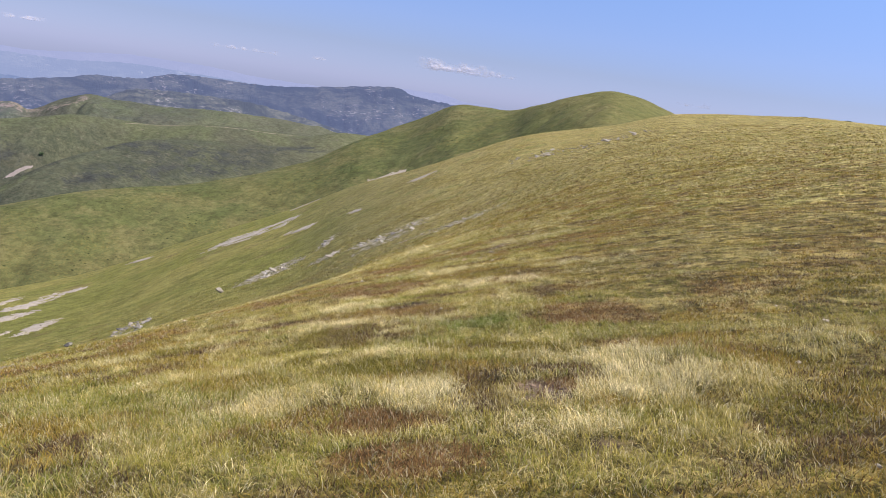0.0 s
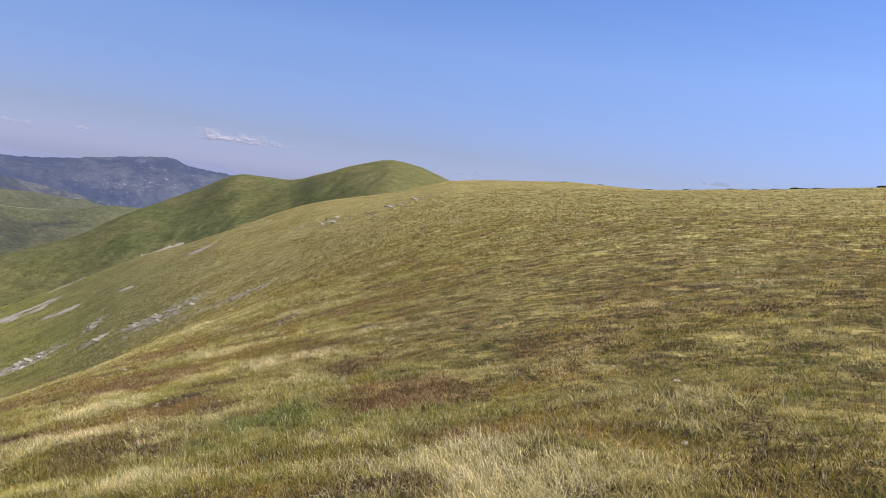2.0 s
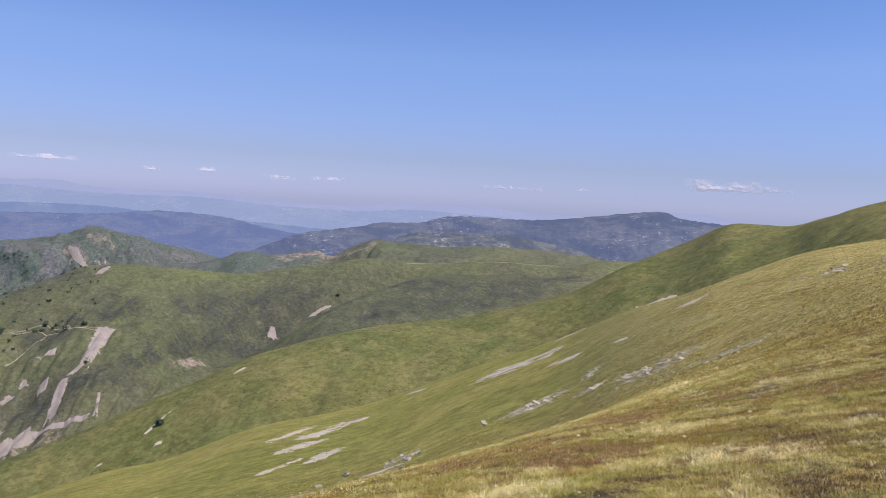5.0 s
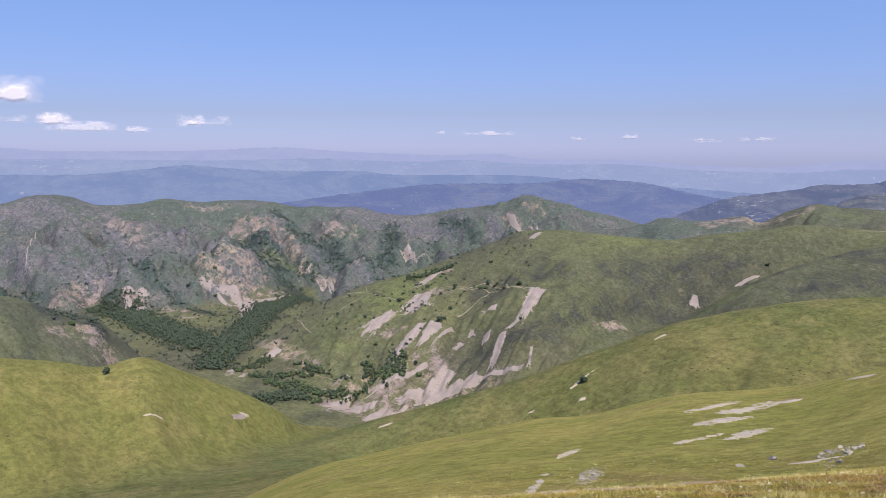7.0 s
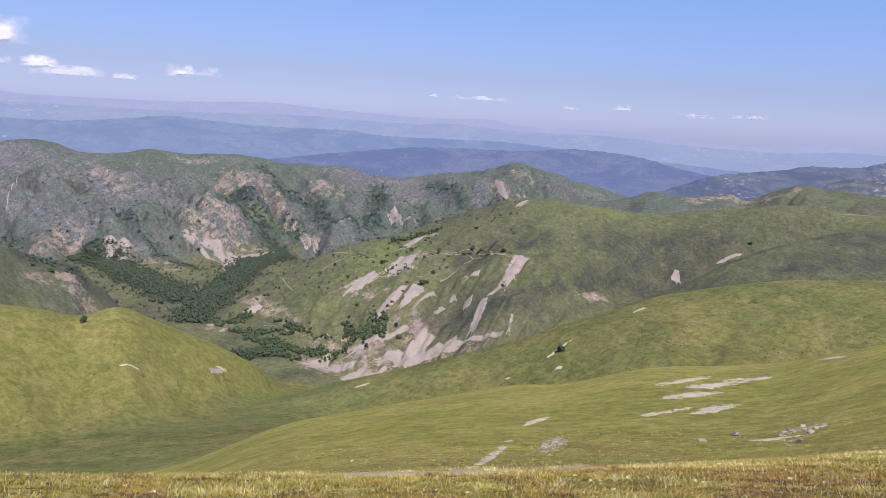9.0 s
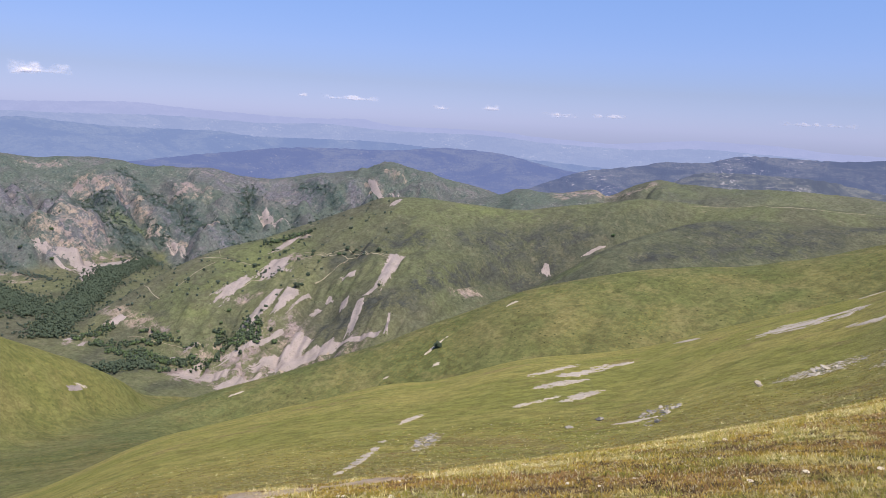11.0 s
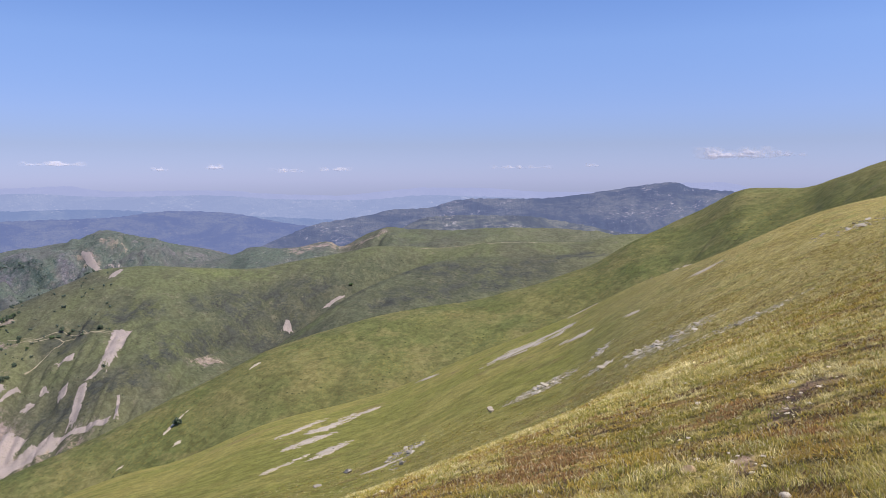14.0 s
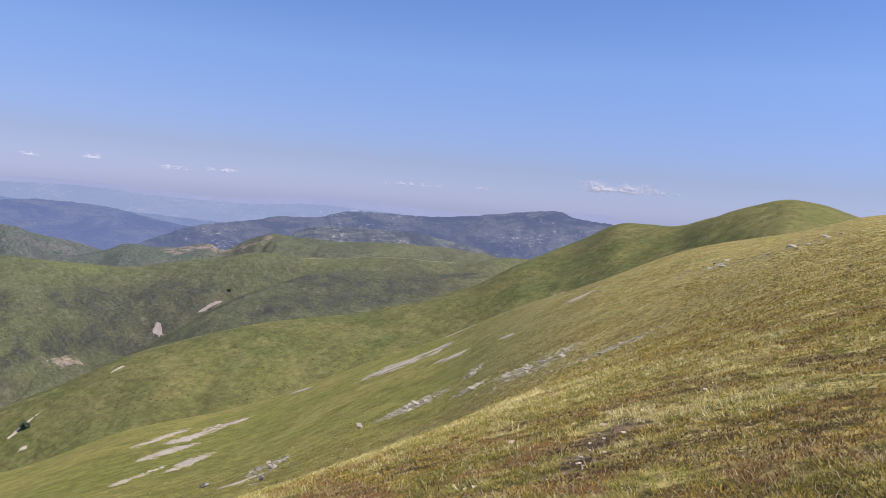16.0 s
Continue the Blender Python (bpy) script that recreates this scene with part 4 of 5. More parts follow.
def sheet(x, y):
    """Height of the ground sheet as built, between its corners."""
    px, py = np.asarray(x, float) - CX, np.asarray(y, float) - CY
    b = np.degrees(np.arctan2(-px, py))
    b = np.where(b < -64, b + 360, b)
    i = np.interp(np.log(np.hypot(px, py)), GRID["r"], np.arange(len(GRID["r"])))
    j = np.interp(b, GRID["b"], np.arange(len(GRID["b"])))
    i0, j0 = np.minimum(i.astype(int), len(GRID["r"]) - 2), np.minimum(j.astype(int), len(GRID["b"]) - 2)
    u, v, z = i - i0, j - j0, GRID["z"]
    return (z[i0, j0] * (1 - u) + z[i0 + 1, j0] * u) * (1 - v) + (z[i0, j0 + 1] * (1 - u) + z[i0 + 1, j0 + 1] * u) * v


def build_ground():
    bearings = np.concatenate([np.linspace(-64, -2, 210, endpoint=False), np.linspace(-2, 87, 660, endpoint=False), np.linspace(87, 296, 60, endpoint=False)])
    bearings = -bearings  # clockwise order turns the faces upward
    radii = np.concatenate([np.geomspace(0.02, 0.6, 8, endpoint=False), np.geomspace(0.6, 60, 100, endpoint=False), np.geomspace(60, 700, 145, endpoint=False), np.geomspace(700, 2700, 280, endpoint=False), np.geomspace(2700, 5200, 16)])
    R, B = np.meshgrid(radii, -bearings, indexing="ij")
    x, y = CX - R * np.sin(np.radians(B)), CY + R * np.cos(np.radians(B))
    z, share = land(x, y, True)
    verts = np.stack([x, y, z], -1).reshape(-1, 3)
    GRID["r"], GRID["b"], GRID["z"] = np.log(radii), -bearings, z
    faces = grid_faces(len(radii), len(bearings), True)
    me = make_mesh("ground", verts, faces[:, ::-1], MAT["ground"])
    col = me.color_attributes.new("cover", "FLOAT_COLOR", "POINT")
    dry = share[0] * np.clip(1 - np.clip((B - 1) / 12, 0, 1) * np.clip((R - 45) / 80, 0, 1), 0, 1)
    drier = 0.2 * share[1] * np.clip((1 - B) / 12, 0, 1)
    rgba = np.stack([dry + drier, share[1] + share[3] + share[8] * (R < 1000), share[5] + 0.25 * share[7] + 0.2 * share[4] + 0.7 * share[7] * np.clip((B - 29) / 3, 0, 1), heath(x, y) * (0.3 + 0.7 * np.clip(1 - (R - 18) / 50, 0, 1))], -1).astype(np.float32)
    col.data.foreach_set("color", rgba.ravel())
    low = me.color_attributes.new("under_grass", "FLOAT_COLOR", "POINT")
    under = np.clip((24 - R) / 11, 0, 1)
    hollow = np.exp(-((B - 30) / 15) ** 4) * np.clip((curve(SCREE_HILL, 1, B) - R) / 130 - 0.1, 0, 1)
    rib = np.where(share[5] + share[4] > 0.5, ribs(B, R, 6.5, -0.0085, 41), ribs(B, R, 5.5, 0.02, 11) * (1 - hollow)) / 1.5
    low.data.foreach_set("color", np.stack([under, share[0] - dry + 0.3 * share[3], rib, spots(SOIL, x, y)], -1).astype(np.float32).ravel())
    far = R > 600
    growth = me.color_attributes.new("growth", "FLOAT_COLOR", "POINT")
    masks = np.zeros(R.shape + (4,), np.float32)
    # the scrub's dark colour also covers the ground under the woods
    for k, rows in enumerate((DARK_SCRUB + HEATHER + WOOD_STRIPS, TAN_GROUND + TAN_GROUND_MORE, PURPLE_ROCK, LUSH)):
        masks[..., k][far] = strips(rows, x[far], y[far])
    growth.data.foreach_set("color", masks.ravel())
    ob = new("ground", me)
    return tagged(ob, "grassy mountain slopes of green and straw-coloured turf", "ground", kind="structure")


def build_range(name, rows, material, label, reach=300.0, drop=260.0, relief=60, seed=0):
    """A far range: its near side falls from the crest to the plain, cut by gullies."""
    lo, hi = min(r[0] for r in rows), max(r[0] for r in rows)
    bearings = np.linspace(lo, hi, int((hi - lo) * 7))
    steps = np.concatenate([[-0.3, -0.1, -0.04], np.linspace(0, 1, 40) ** 1.2])
    S, B = np.meshgrid(steps, bearings, indexing="ij")
    rc, zc = curve(rows, 1, B), curve(rows, 2, B)
    zc = zc + 2.2 * wave(B * 3.1, B * 0, seed + 7) + 1.5 * wave(B * 9, B * 0, seed + 8)
    r = rc - S * reach
    u, v = B * 0.55, S * 2.2
    bend = waves(u * 1.3, v * 1.3, 4, seed + 2)
    rib = np.abs(wave(u + 0.9 * v + bend, 0.8 * v, seed)) + 0.5 * np.abs(wave(2.3 * u - 1.2 * v + 1.4 * bend, 2 * v, seed + 1)) + 0.3 * np.abs(wave(5 * u + v + 1.5 * bend, 5 * v, seed + 3)) + 0.2 * np.abs(wave(11 * u + 2 * bend, 11 * v, seed + 4))
    z = zc - np.where(S > 0, drop, 0.6 * drop) * np.abs(S) ** 1.15 + relief * (rib - 0.7) * np.clip(S * 3, 0, 1)
    x, y = CX - r * np.sin(np.radians(B)), CY + r * np.cos(np.radians(B))
    me = make_mesh(name, np.stack([x, y, z], -1).reshape(-1, 3), grid_faces(len(steps), len(bearings)), material)
    return tagged(new(name, me), label, "mountain range", kind="structure")


# ---- the large structure ----
build_ground()
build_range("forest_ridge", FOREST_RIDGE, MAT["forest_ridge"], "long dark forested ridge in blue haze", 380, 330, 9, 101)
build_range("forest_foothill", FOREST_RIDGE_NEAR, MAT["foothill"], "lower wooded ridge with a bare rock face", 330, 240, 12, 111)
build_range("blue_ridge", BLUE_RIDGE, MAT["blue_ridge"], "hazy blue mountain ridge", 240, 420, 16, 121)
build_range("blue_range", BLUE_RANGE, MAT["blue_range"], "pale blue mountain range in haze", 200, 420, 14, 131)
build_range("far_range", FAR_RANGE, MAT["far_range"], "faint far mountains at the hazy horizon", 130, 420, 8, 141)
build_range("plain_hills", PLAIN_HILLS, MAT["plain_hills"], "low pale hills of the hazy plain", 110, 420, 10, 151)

# ---- things ----
rng = np.random.default_rng(5)


def ground_at(x, y):
    return float(land(np.array([x]), np.array([y]))[0])


def ground_patch(name, b, r, half_length, half_width, heading, material, label, category, lift, ragged=0.5, seed=0, group=""):
    """A bare patch lying on the slope: ragged and streaked down the fall of the ground, its rim sunk into it."""
    step = max(half_width / 14, half_length / 70, r * 0.0006)
    nu, nv = int(2.7 * half_length / step) + 8, int(2.9 * half_width / step) + 8
    u, v = np.meshgrid(np.linspace(-1.35, 1.35, nu), np.linspace(-1.45, 1.45, nv), indexing="ij")
    h = radians(heading)
    cx, cy = place(b, r)
    dx, dy = u * half_length * math.cos(h) - v * half_width * math.sin(h), u * half_length * math.sin(h) + v * half_width * math.cos(h)
    x, y = cx + dx, cy + dy
    e = max(half_width, r * 0.02)
    gx, gy = ground_at(cx - e, cy) - ground_at(cx + e, cy), ground_at(cx, cy - e) - ground_at(cx, cy + e)
    g = math.hypot(gx, gy) + 1e-9
    down, across = (dx * gx + dy * gy) / g, (dy * gx - dx * gy) / g
    size = math.sqrt(half_length * half_width)
    streak = wave(across / (0.22 * size) + seed, down / (1.3 * size), seed) + 0.6 * wave(across / (0.09 * size) + seed, down / (0.6 * size), seed + 1)
    lump = waves(dx / (0.8 * size) + seed * 3.7, dy / (0.8 * size), 5, seed + 2)
    speck = waves(dx / (0.16 * size), dy / (0.16 * size), 3, seed + 6)
    low = np.clip(0.5 + 0.5 * down / max(half_length, half_width), 0, 1)
    shape = 1 - (u * u + v * v) ** 0.7 + ragged * (1.5 * lump + (0.25 + 0.7 * low) * streak + 0.9 * speck) + 0.1 * rng.standard_normal(u.shape)
    z = sheet(x, y) + lift * np.clip(shape * 9, -1.6, 1) * (1 + 0.15 * rng.standard_normal(u.shape))
    faces = grid_faces(nu, nv)
    faces = faces[(shape.ravel()[faces] > 0).any(1)]
    made = []
    spread_out = np.stack([x, y, z], -1).reshape(-1, 3)
    for some_faces in islands(faces, nu * nv):
        used = np.unique(some_faces)
        index = np.zeros(nu * nv, int)
        index[used] = np.arange(len(used))
        made.append(tagged(new(name, make_mesh(name, spread_out[used], index[some_faces], material)), label, category, group))
    return made


def scree_fan(b0, r0, b1, r1, head, foot, label, lift, seed, group):
    """Loose stone run out down a slope: narrow and clean at its head, fingered at its foot."""
    (x0, y0), (x1, y1) = place(b0, r0), place(b1, r1)
    length = math.hypot(x1 - x0, y1 - y0) + 1e-6
    step = max(r0 * 0.0006, max(head, foot) / 24)
    nu, nv = int(1.5 * length / step) + 8, int(3.0 * max(head, foot) / step) + 8
    u, v = np.meshgrid(np.linspace(-0.15, 1.35, nu), np.linspace(-1.5, 1.5, nv), indexing="ij")
    wide = head + (foot - head) * np.clip(u, 0, 1)
    ex, ey = (x1 - x0) / length, (y1 - y0) / length
    along, side = u * length, v * max(head, foot)
    x, y = x0 + along * ex - side * ey, y0 + along * ey + side * ex
    q = side / wide
    finger = wave(side / (0.16 * foot + 1.2) + seed, u * 0.8, seed) + 0.6 * wave(side / (0.07 * foot + 0.7), u * 1.5, seed + 1)
    lump = waves(x / (0.5 * foot + 3), y / (0.5 * foot + 3), 4, seed + 2)
    speck = waves(x / 3.5, y / 3.5, 3, seed + 6)
    shape = np.minimum(1 - np.abs(q) ** 1.6 + 0.55 * lump, np.minimum((1.03 - u + 0.2 * finger) * 4, (u + 0.04 + 0.05 * lump) * 9))
    shape = shape + 0.5 * speck * np.clip(0.35 + u, 0, 1) + 0.12 * rng.standard_normal(u.shape)
    z = sheet(x, y) + lift * np.clip(shape * 7, -1.6, 1) * (1 + 0.2 * rng.standard_normal(u.shape))
    faces = grid_faces(nu, nv)
    faces = faces[(shape.ravel()[faces] > 0).sum(1) > 1]
    used = np.unique(faces)
    index = np.zeros(nu * nv, int)
    index[used] = np.arange(len(used))
    me = make_mesh("scree", np.stack([x, y, z], -1).reshape(-1, 3)[used], index[faces], MAT["scree"])
    return tagged(new("scree", me), label, "scree", group)


def islands(faces, count):
    """The larger connected pieces of a sheet, largest first."""
    mark = np.arange(count)
    while True:
        low = mark[faces].min(1)
        new_mark = mark.copy()
        np.minimum.at(new_mark, faces.ravel(), np.repeat(low, faces.shape[1]))
        new_mark = new_mark[new_mark]
        if (new_mark == mark).all():
            break
        mark = new_mark
    kinds, sizes = np.unique(mark[faces[:, 0]], return_counts=True)
    order = [k for k in np.argsort(-sizes)[:5] if sizes[k] > 25 or sizes[k] == sizes.max()]
    return [faces[mark[faces[:, 0]] == kinds[k]] for k in order]


def trail(bends, width, material, label, seed):
    """A narrow worn track over the ground from bend to bend."""
    p = np.array([place(*q) for q in bends])
    s = np.concatenate([[0], np.cumsum(np.hypot(*np.diff(p, axis=0).T))])
    f = np.arange(0, s[-1], 2.0)
    x, y = np.interp(f, s, p[:, 0]), np.interp(f, s, p[:, 1])
    for c in (x, y):
        c[2:-2] = (c[:-4] + c[1:-3] + c[2:-2] + c[3:-1] + c[4:]) / 5
    tx, ty = np.gradient(x), np.gradient(y)
    t = np.hypot(tx, ty)
    wide = width * np.clip(0.75 + 0.8 * waves(f / 14, f * 0, 3, seed), 0.1, 2)
    sway = 1.5 * wave(f / 25, f * 0, seed + 3)
    side = np.array([-1.2, -0.8, 0, 0.8, 1.2])
    X = x[:, None] - (ty / t)[:, None] * (sway[:, None] + side * wide[:, None])
    Y = y[:, None] + (tx / t)[:, None] * (sway[:, None] + side * wide[:, None])
    z = sheet(X, Y) + np.array([-0.5, 0.3, 0.4, 0.3, -0.5])
    me = make_mesh("trail", np.stack([X, Y, z], -1).reshape(-1, 3), grid_faces(len(f), 5)[:, ::-1], material)
    return tagged(new("trail", me), label, "trail")


def rock_mesh(name, seed, material, flat=0.7, long=1.3, detail=2):
    """An angular boulder about one unit across: a ball cut by planes and roughened."""
    rnd = random.Random(seed)
    bm = bmesh.new()
    bmesh.ops.create_icosphere(bm, subdivisions=detail, radius=0.6)
    planes = []
    for _ in range(12):
        n = Vector((rnd.uniform(-1, 1), rnd.uniform(-1, 1), rnd.uniform(-0.7, 1))).normalized()
        planes.append((n, rnd.uniform(0.24, 0.46)))
    for v in bm.verts:
        for n, d in planes:
            over = v.co.dot(n) - d
            if over > 0:
                v.co -= n * over
        v.co += v.co.normalized() * 0.05 * noise.noise(v.co * 5 + Vector((seed * 3.1, 0, 0)))
        v.co.x *= long
        v.co.z *= flat
    me = bpy.data.meshes.new(name)
    bm.to_mesh(me)
    bm.free()
    me.materials.append(material)
    return me


def set_rock(me, name, x, y, size, label, category, sink=0.2, parent=None, group="", tilt=15, height=1.0):
    ob = new(name, me)
    ob.matrix_world = pose(x, y, ground_at(x, y) + size * (0.34 * height - sink), rng.uniform(-tilt, tilt), rng.uniform(-tilt, tilt), rng.uniform(0, 360)) @ Matrix.Diagonal((size, size * rng.uniform(0.75, 1.1), size * height * rng.uniform(0.8, 1.1), 1))
    if parent:
        m = ob.matrix_world.copy()
        ob.parent = parent
        ob.matrix_basis = parent.matrix_basis.inverted() @ m
        return ob
    return tagged(ob, label, category, group)


# bare patches and screes
for i, (b, r, half_length, half_width, heading) in enumerate(SHELF_PATCHES):
    ground_patch("bare_patch", b, r, half_length * 0.95, half_width * 0.75, heading, MAT["bare_patch"], "pale bare ground of weathered stone in the turf", "bare patch", 0.06 + r * 0.0004, 1.2, 200 + i, "bare patches on the slope")
for i, (b, r, half_length, half_width, heading) in enumerate(SPUR_PATCHES):
    ground_patch("bare_patch", b, r, half_length * 0.75, half_width * 0.55, heading, MAT["bare_patch"], "small pale stony patch on the green spur", "bare patch", 0.35, 0.7, 300 + i, "bare patches on the slope")
for i, row in enumerate(HILL_FANS + HILL_FOOT_FANS):
    scree_fan(*row, "pinkish grey scree fan on the grassy hill", 0.45, 400 + i, "screes on the hill")
for i, row in enumerate(RANGE_FANS):
    scree_fan(*row, "pale rock fall on the scrubby mountain", 0.8, 500 + i, "rock falls of the range")
for i, row in enumerate(TRAILS):
    trail(row, 0.75, MAT["trail"], "narrow pale trail worn across the hillside", 560 + i)
for i, row in enumerate(TRACKS):
    ground_patch("trodden_path", *row, MAT["soil"], "trodden strip of bare brown soil", "path", 0.05, 0.5, 600 + i)

# rocks
STONE_MESHES = [rock_mesh("stone", 700 + i, MAT["pale_stone"], 0.46, 1.4) for i in range(6)]
ROCK_MESHES = [rock_mesh("rock", 720 + i, MAT["grey_rock"], 0.75, 1.35) for i in range(6)]
SLAB_MESHES = [rock_mesh("slab", 740 + i, MAT["grey_rock"], 0.42, 1.7) for i in range(6)]
DARK_MESHES = [rock_mesh("slab", 770 + i, MAT["dark_rock"], 0.55, 1.5) for i in range(6)]
CHIP_MESHES = [rock_mesh("slab", 760 + i, MAT["grey_rock"], 0.5, 1.4, 1) for i in range(6)]
for i, (x, y) in enumerate(STONES + STONES_MORE):
    set_rock(STONE_MESHES[i % 6], "stone", x, y, rng.uniform(0.045, 0.11) * (0.6 if y < 14 else 1), "pale weathered stone lying in the turf", "stone", group="stones in the turf")
for i in range(70):
    b, r = rng.uniform(15, 75), rng.uniform(9, 26)
    x, y = place(b, r)
    set_rock(STONE_MESHES[i % 6], "small_stone", x, y, rng.uniform(0.03, 0.08), "small pale stone in the short grass", "stone", group="small stones in the turf")
set_rock(rock_mesh("stone", 781, MAT["orange_stone"], 0.6, 1.2), "stone", 0.66, 21.5, 0.16, "orange-brown stone lying beside a white one", "stone", group="stones in the turf")
for i in range(42):
    b, r, half_length, half_width, heading = (SOIL[0], SOIL[1], SOIL[8], SOIL[9], SOIL[2], SOIL[5])[i % 6]
    x, y = place(b, r)
    h, u, v = radians(heading), rng.normal(0, 0.6) * half_length, rng.normal(0, 0.7) * half_width
    set_rock(STONE_MESHES[i % 6], "small_stone", x + u * math.cos(h) - v * math.sin(h), y + u * math.sin(h) + v * math.cos(h), rng.uniform(0.02, 0.055), "small pale stone on bare trodden soil", "stone", group="small stones in the turf")
for i, (b, r, size) in enumerate(BOULDERS):
    set_rock(DARK_MESHES[3] if i == 1 else ROCK_MESHES[i % 6], "boulder", *place(b, r), size, "dark weathered boulder on the green slope" if i == 1 else "grey boulder standing on the green slope", "boulder", height=1.1 if i == 1 else 0.6 if i == 2 else 1.15)
for i, (b, r, half_length, half_width, heading, count) in enumerate(OUTCROPS):
    x0, y0 = place(b, r)
    outcrop = new("rock_outcrop")
    outcrop.matrix_basis = pose(x0, y0, ground_at(x0, y0))
    tagged(outcrop, "broken outcrop of grey rock slabs in the grass", "outcrop", "outcrops on the slope")
    h = radians(heading)
    half_length, half_width = min(half_length, 16) * 1.1, min(max(half_width, 1.6) * (1.15 if i < 6 else 1), 7)
    rubble = [] if i > 6 else ground_patch("stony_ground", b, r, half_length, half_width, heading, MAT["rubble"], "", "", 0.08, 1.5, 640 + i)
    for piece in rubble:
        piece.parent = outcrop
        piece.matrix_basis = outcrop.matrix_basis.inverted()
    for k in range(min(count * 12, 150) if i < 6 else min(count * 8, 90)):
        q = rng.uniform(0, 6.28)
        w = rng.uniform(0, 1) ** 0.6
        u, v = math.cos(q) * w * half_length, math.sin(q) * w * half_width
        x, y = x0 + u * math.cos(h) - v * math.sin(h), y0 + u * math.sin(h) + v * math.cos(h)
        big = rng.uniform(0, 1) < 0.08
        set_rock((DARK_MESHES if i in (6, 7, 8, 9) and k % 3 else SLAB_MESHES if big else CHIP_MESHES)[(i + k) % 6], "slab", x, y, r / 130 * (rng.uniform(0.8, 1.4) if big else rng.uniform(0.18, 0.62)), "", "", 0.17, outcrop, tilt=16, height=0.7)


# trees and shrubs
def blob(bm, centre, radius, rnd, detail=1):
    made = bmesh.ops.create_icosphere(bm, subdivisions=detail, radius=radius, matrix=Matrix.Translation(centre))
    for v in made["verts"]:
        d = v.co - centre
        v.co = centre + d * (1 + rnd.uniform(-0.28, 0.28))


def crown_mesh(name, seed, material, height, width, blobs, detail=1):
    """A crown of lumpy clumps round a middle."""
    rnd = random.Random(seed)
    bm = bmesh.new()
    for k in range(blobs):
        a, q = rnd.uniform(0, 6.28), rnd.uniform(0.1, 0.62) * width
        f = rnd.uniform(0.35, 0.95)
        blob(bm, Vector((q * math.cos(a), q * math.sin(a), f * height)), width * rnd.uniform(0.24, 0.4) * (1.15 - 0.5 * f), rnd, detail)
    me = bpy.data.meshes.new(name)
    bm.to_mesh(me)
    bm.free()
    me.materials.append(material)
    return me


def trunk_mesh(height, radius, seed):
    rnd = random.Random(seed)
    bm = bmesh.new()
    bmesh.ops.create_cone(bm, cap_ends=True, segments=7, radius1=radius, radius2=radius * 0.45, depth=height, matrix=Matrix.Translation((0, 0, height / 2 - 0.3)))
    for _ in range(4):
        turn = pose(0, 0, height * rnd.uniform(0.4, 0.8), rnd.uniform(30, 60), 0, rnd.uniform(0, 360))
        bmesh.ops.create_cone(bm, cap_ends=True, segments=5, radius1=radius * 0.45, radius2=radius * 0.15, depth=height * 0.6, matrix=turn @ Matrix.Translation((0, 0, height * 0.3)))
    me = bpy.data.meshes.new("trunk")
    bm.to_mesh(me)
    bm.free()
    me.materials.append(MAT["bark"])
    return me


def make_tree(seed, material, height, width):
    tree = tagged(new("tree"), "round leafy tree standing alone on the mountainside", "tree", "single trees on the slopes")
    for name, me in (("trunk", trunk_mesh(height * 0.6, height * 0.045, seed)), ("crown", crown_mesh("crown", seed, material, height, width, 16, 1))):
        new(name, me).parent = tree
    return tree


SINGLE = [make_tree(801, MAT["leaves_dark"], 7.0, 6.0), make_tree(802, MAT["leaves_light"], 6.0, 6.5), make_tree(803, MAT["leaves_dark"], 8.5, 6.5)]
for i, (b, r) in enumerate(SHRUBS):
    x, y = place(b, r)
    m = pose(x, y, ground_at(x, y) - 0.4, 0, 0, rng.uniform(0, 360))
    if i < len(SINGLE):
        SINGLE[i].matrix_basis = m
    else:
        copy_thing(SINGLE[i % 3], m).scale = [rng.uniform(0.55, 1.15)] * 3


def make_bush(seed, height, width):
    bush = tagged(new("bush"), "dark green bush growing along the hillside track", "bush", "bushes on the hill")
    new("crown", crown_mesh("crown", seed, MAT["leaves_dark"], height, width, 16, 1)).parent = bush
    new("stem", trunk_mesh(height * 0.5, 0.1, seed)).parent = bush
    return bush


BUSH = make_bush(806, 4.2, 4.6)
for i, (b, r) in enumerate(BUSHES):
    x, y = place(b, r)
    m = pose(x, y, ground_at(x, y) - 0.5, 0, 0, rng.uniform(0, 360))
    if i == 0:
        BUSH.matrix_basis = m
    else:
        copy_thing(BUSH, m).scale = [rng.uniform(0.6, 1.3), rng.uniform(0.6, 1.3), rng.uniform(0.55, 1.1)]


JUNIPER = tagged(new("juniper_bush"), "low dark juniper bush on the brow of the slope", "bush", "junipers on the brow")
new("crown", crown_mesh("crown", 811, MAT["leaves_dark"], 0.7, 2.6, 24, 1)).parent = JUNIPER
for i, (b, r) in enumerate(RIM_SHRUBS):
    x, y = place(b, r)
    m = pose(x, y, ground_at(x, y) - 0.25, 0, 0, rng.uniform(0, 360))
    if i == 0:
        JUNIPER.matrix_basis = m @ Matrix.Diagonal((0.8, 0.8, 0.35, 1))
    else:
        copy_thing(JUNIPER, m).scale = [rng.uniform(0.6, 1.5), rng.uniform(0.6, 1.5), rng.uniform(0.2, 0.42)]


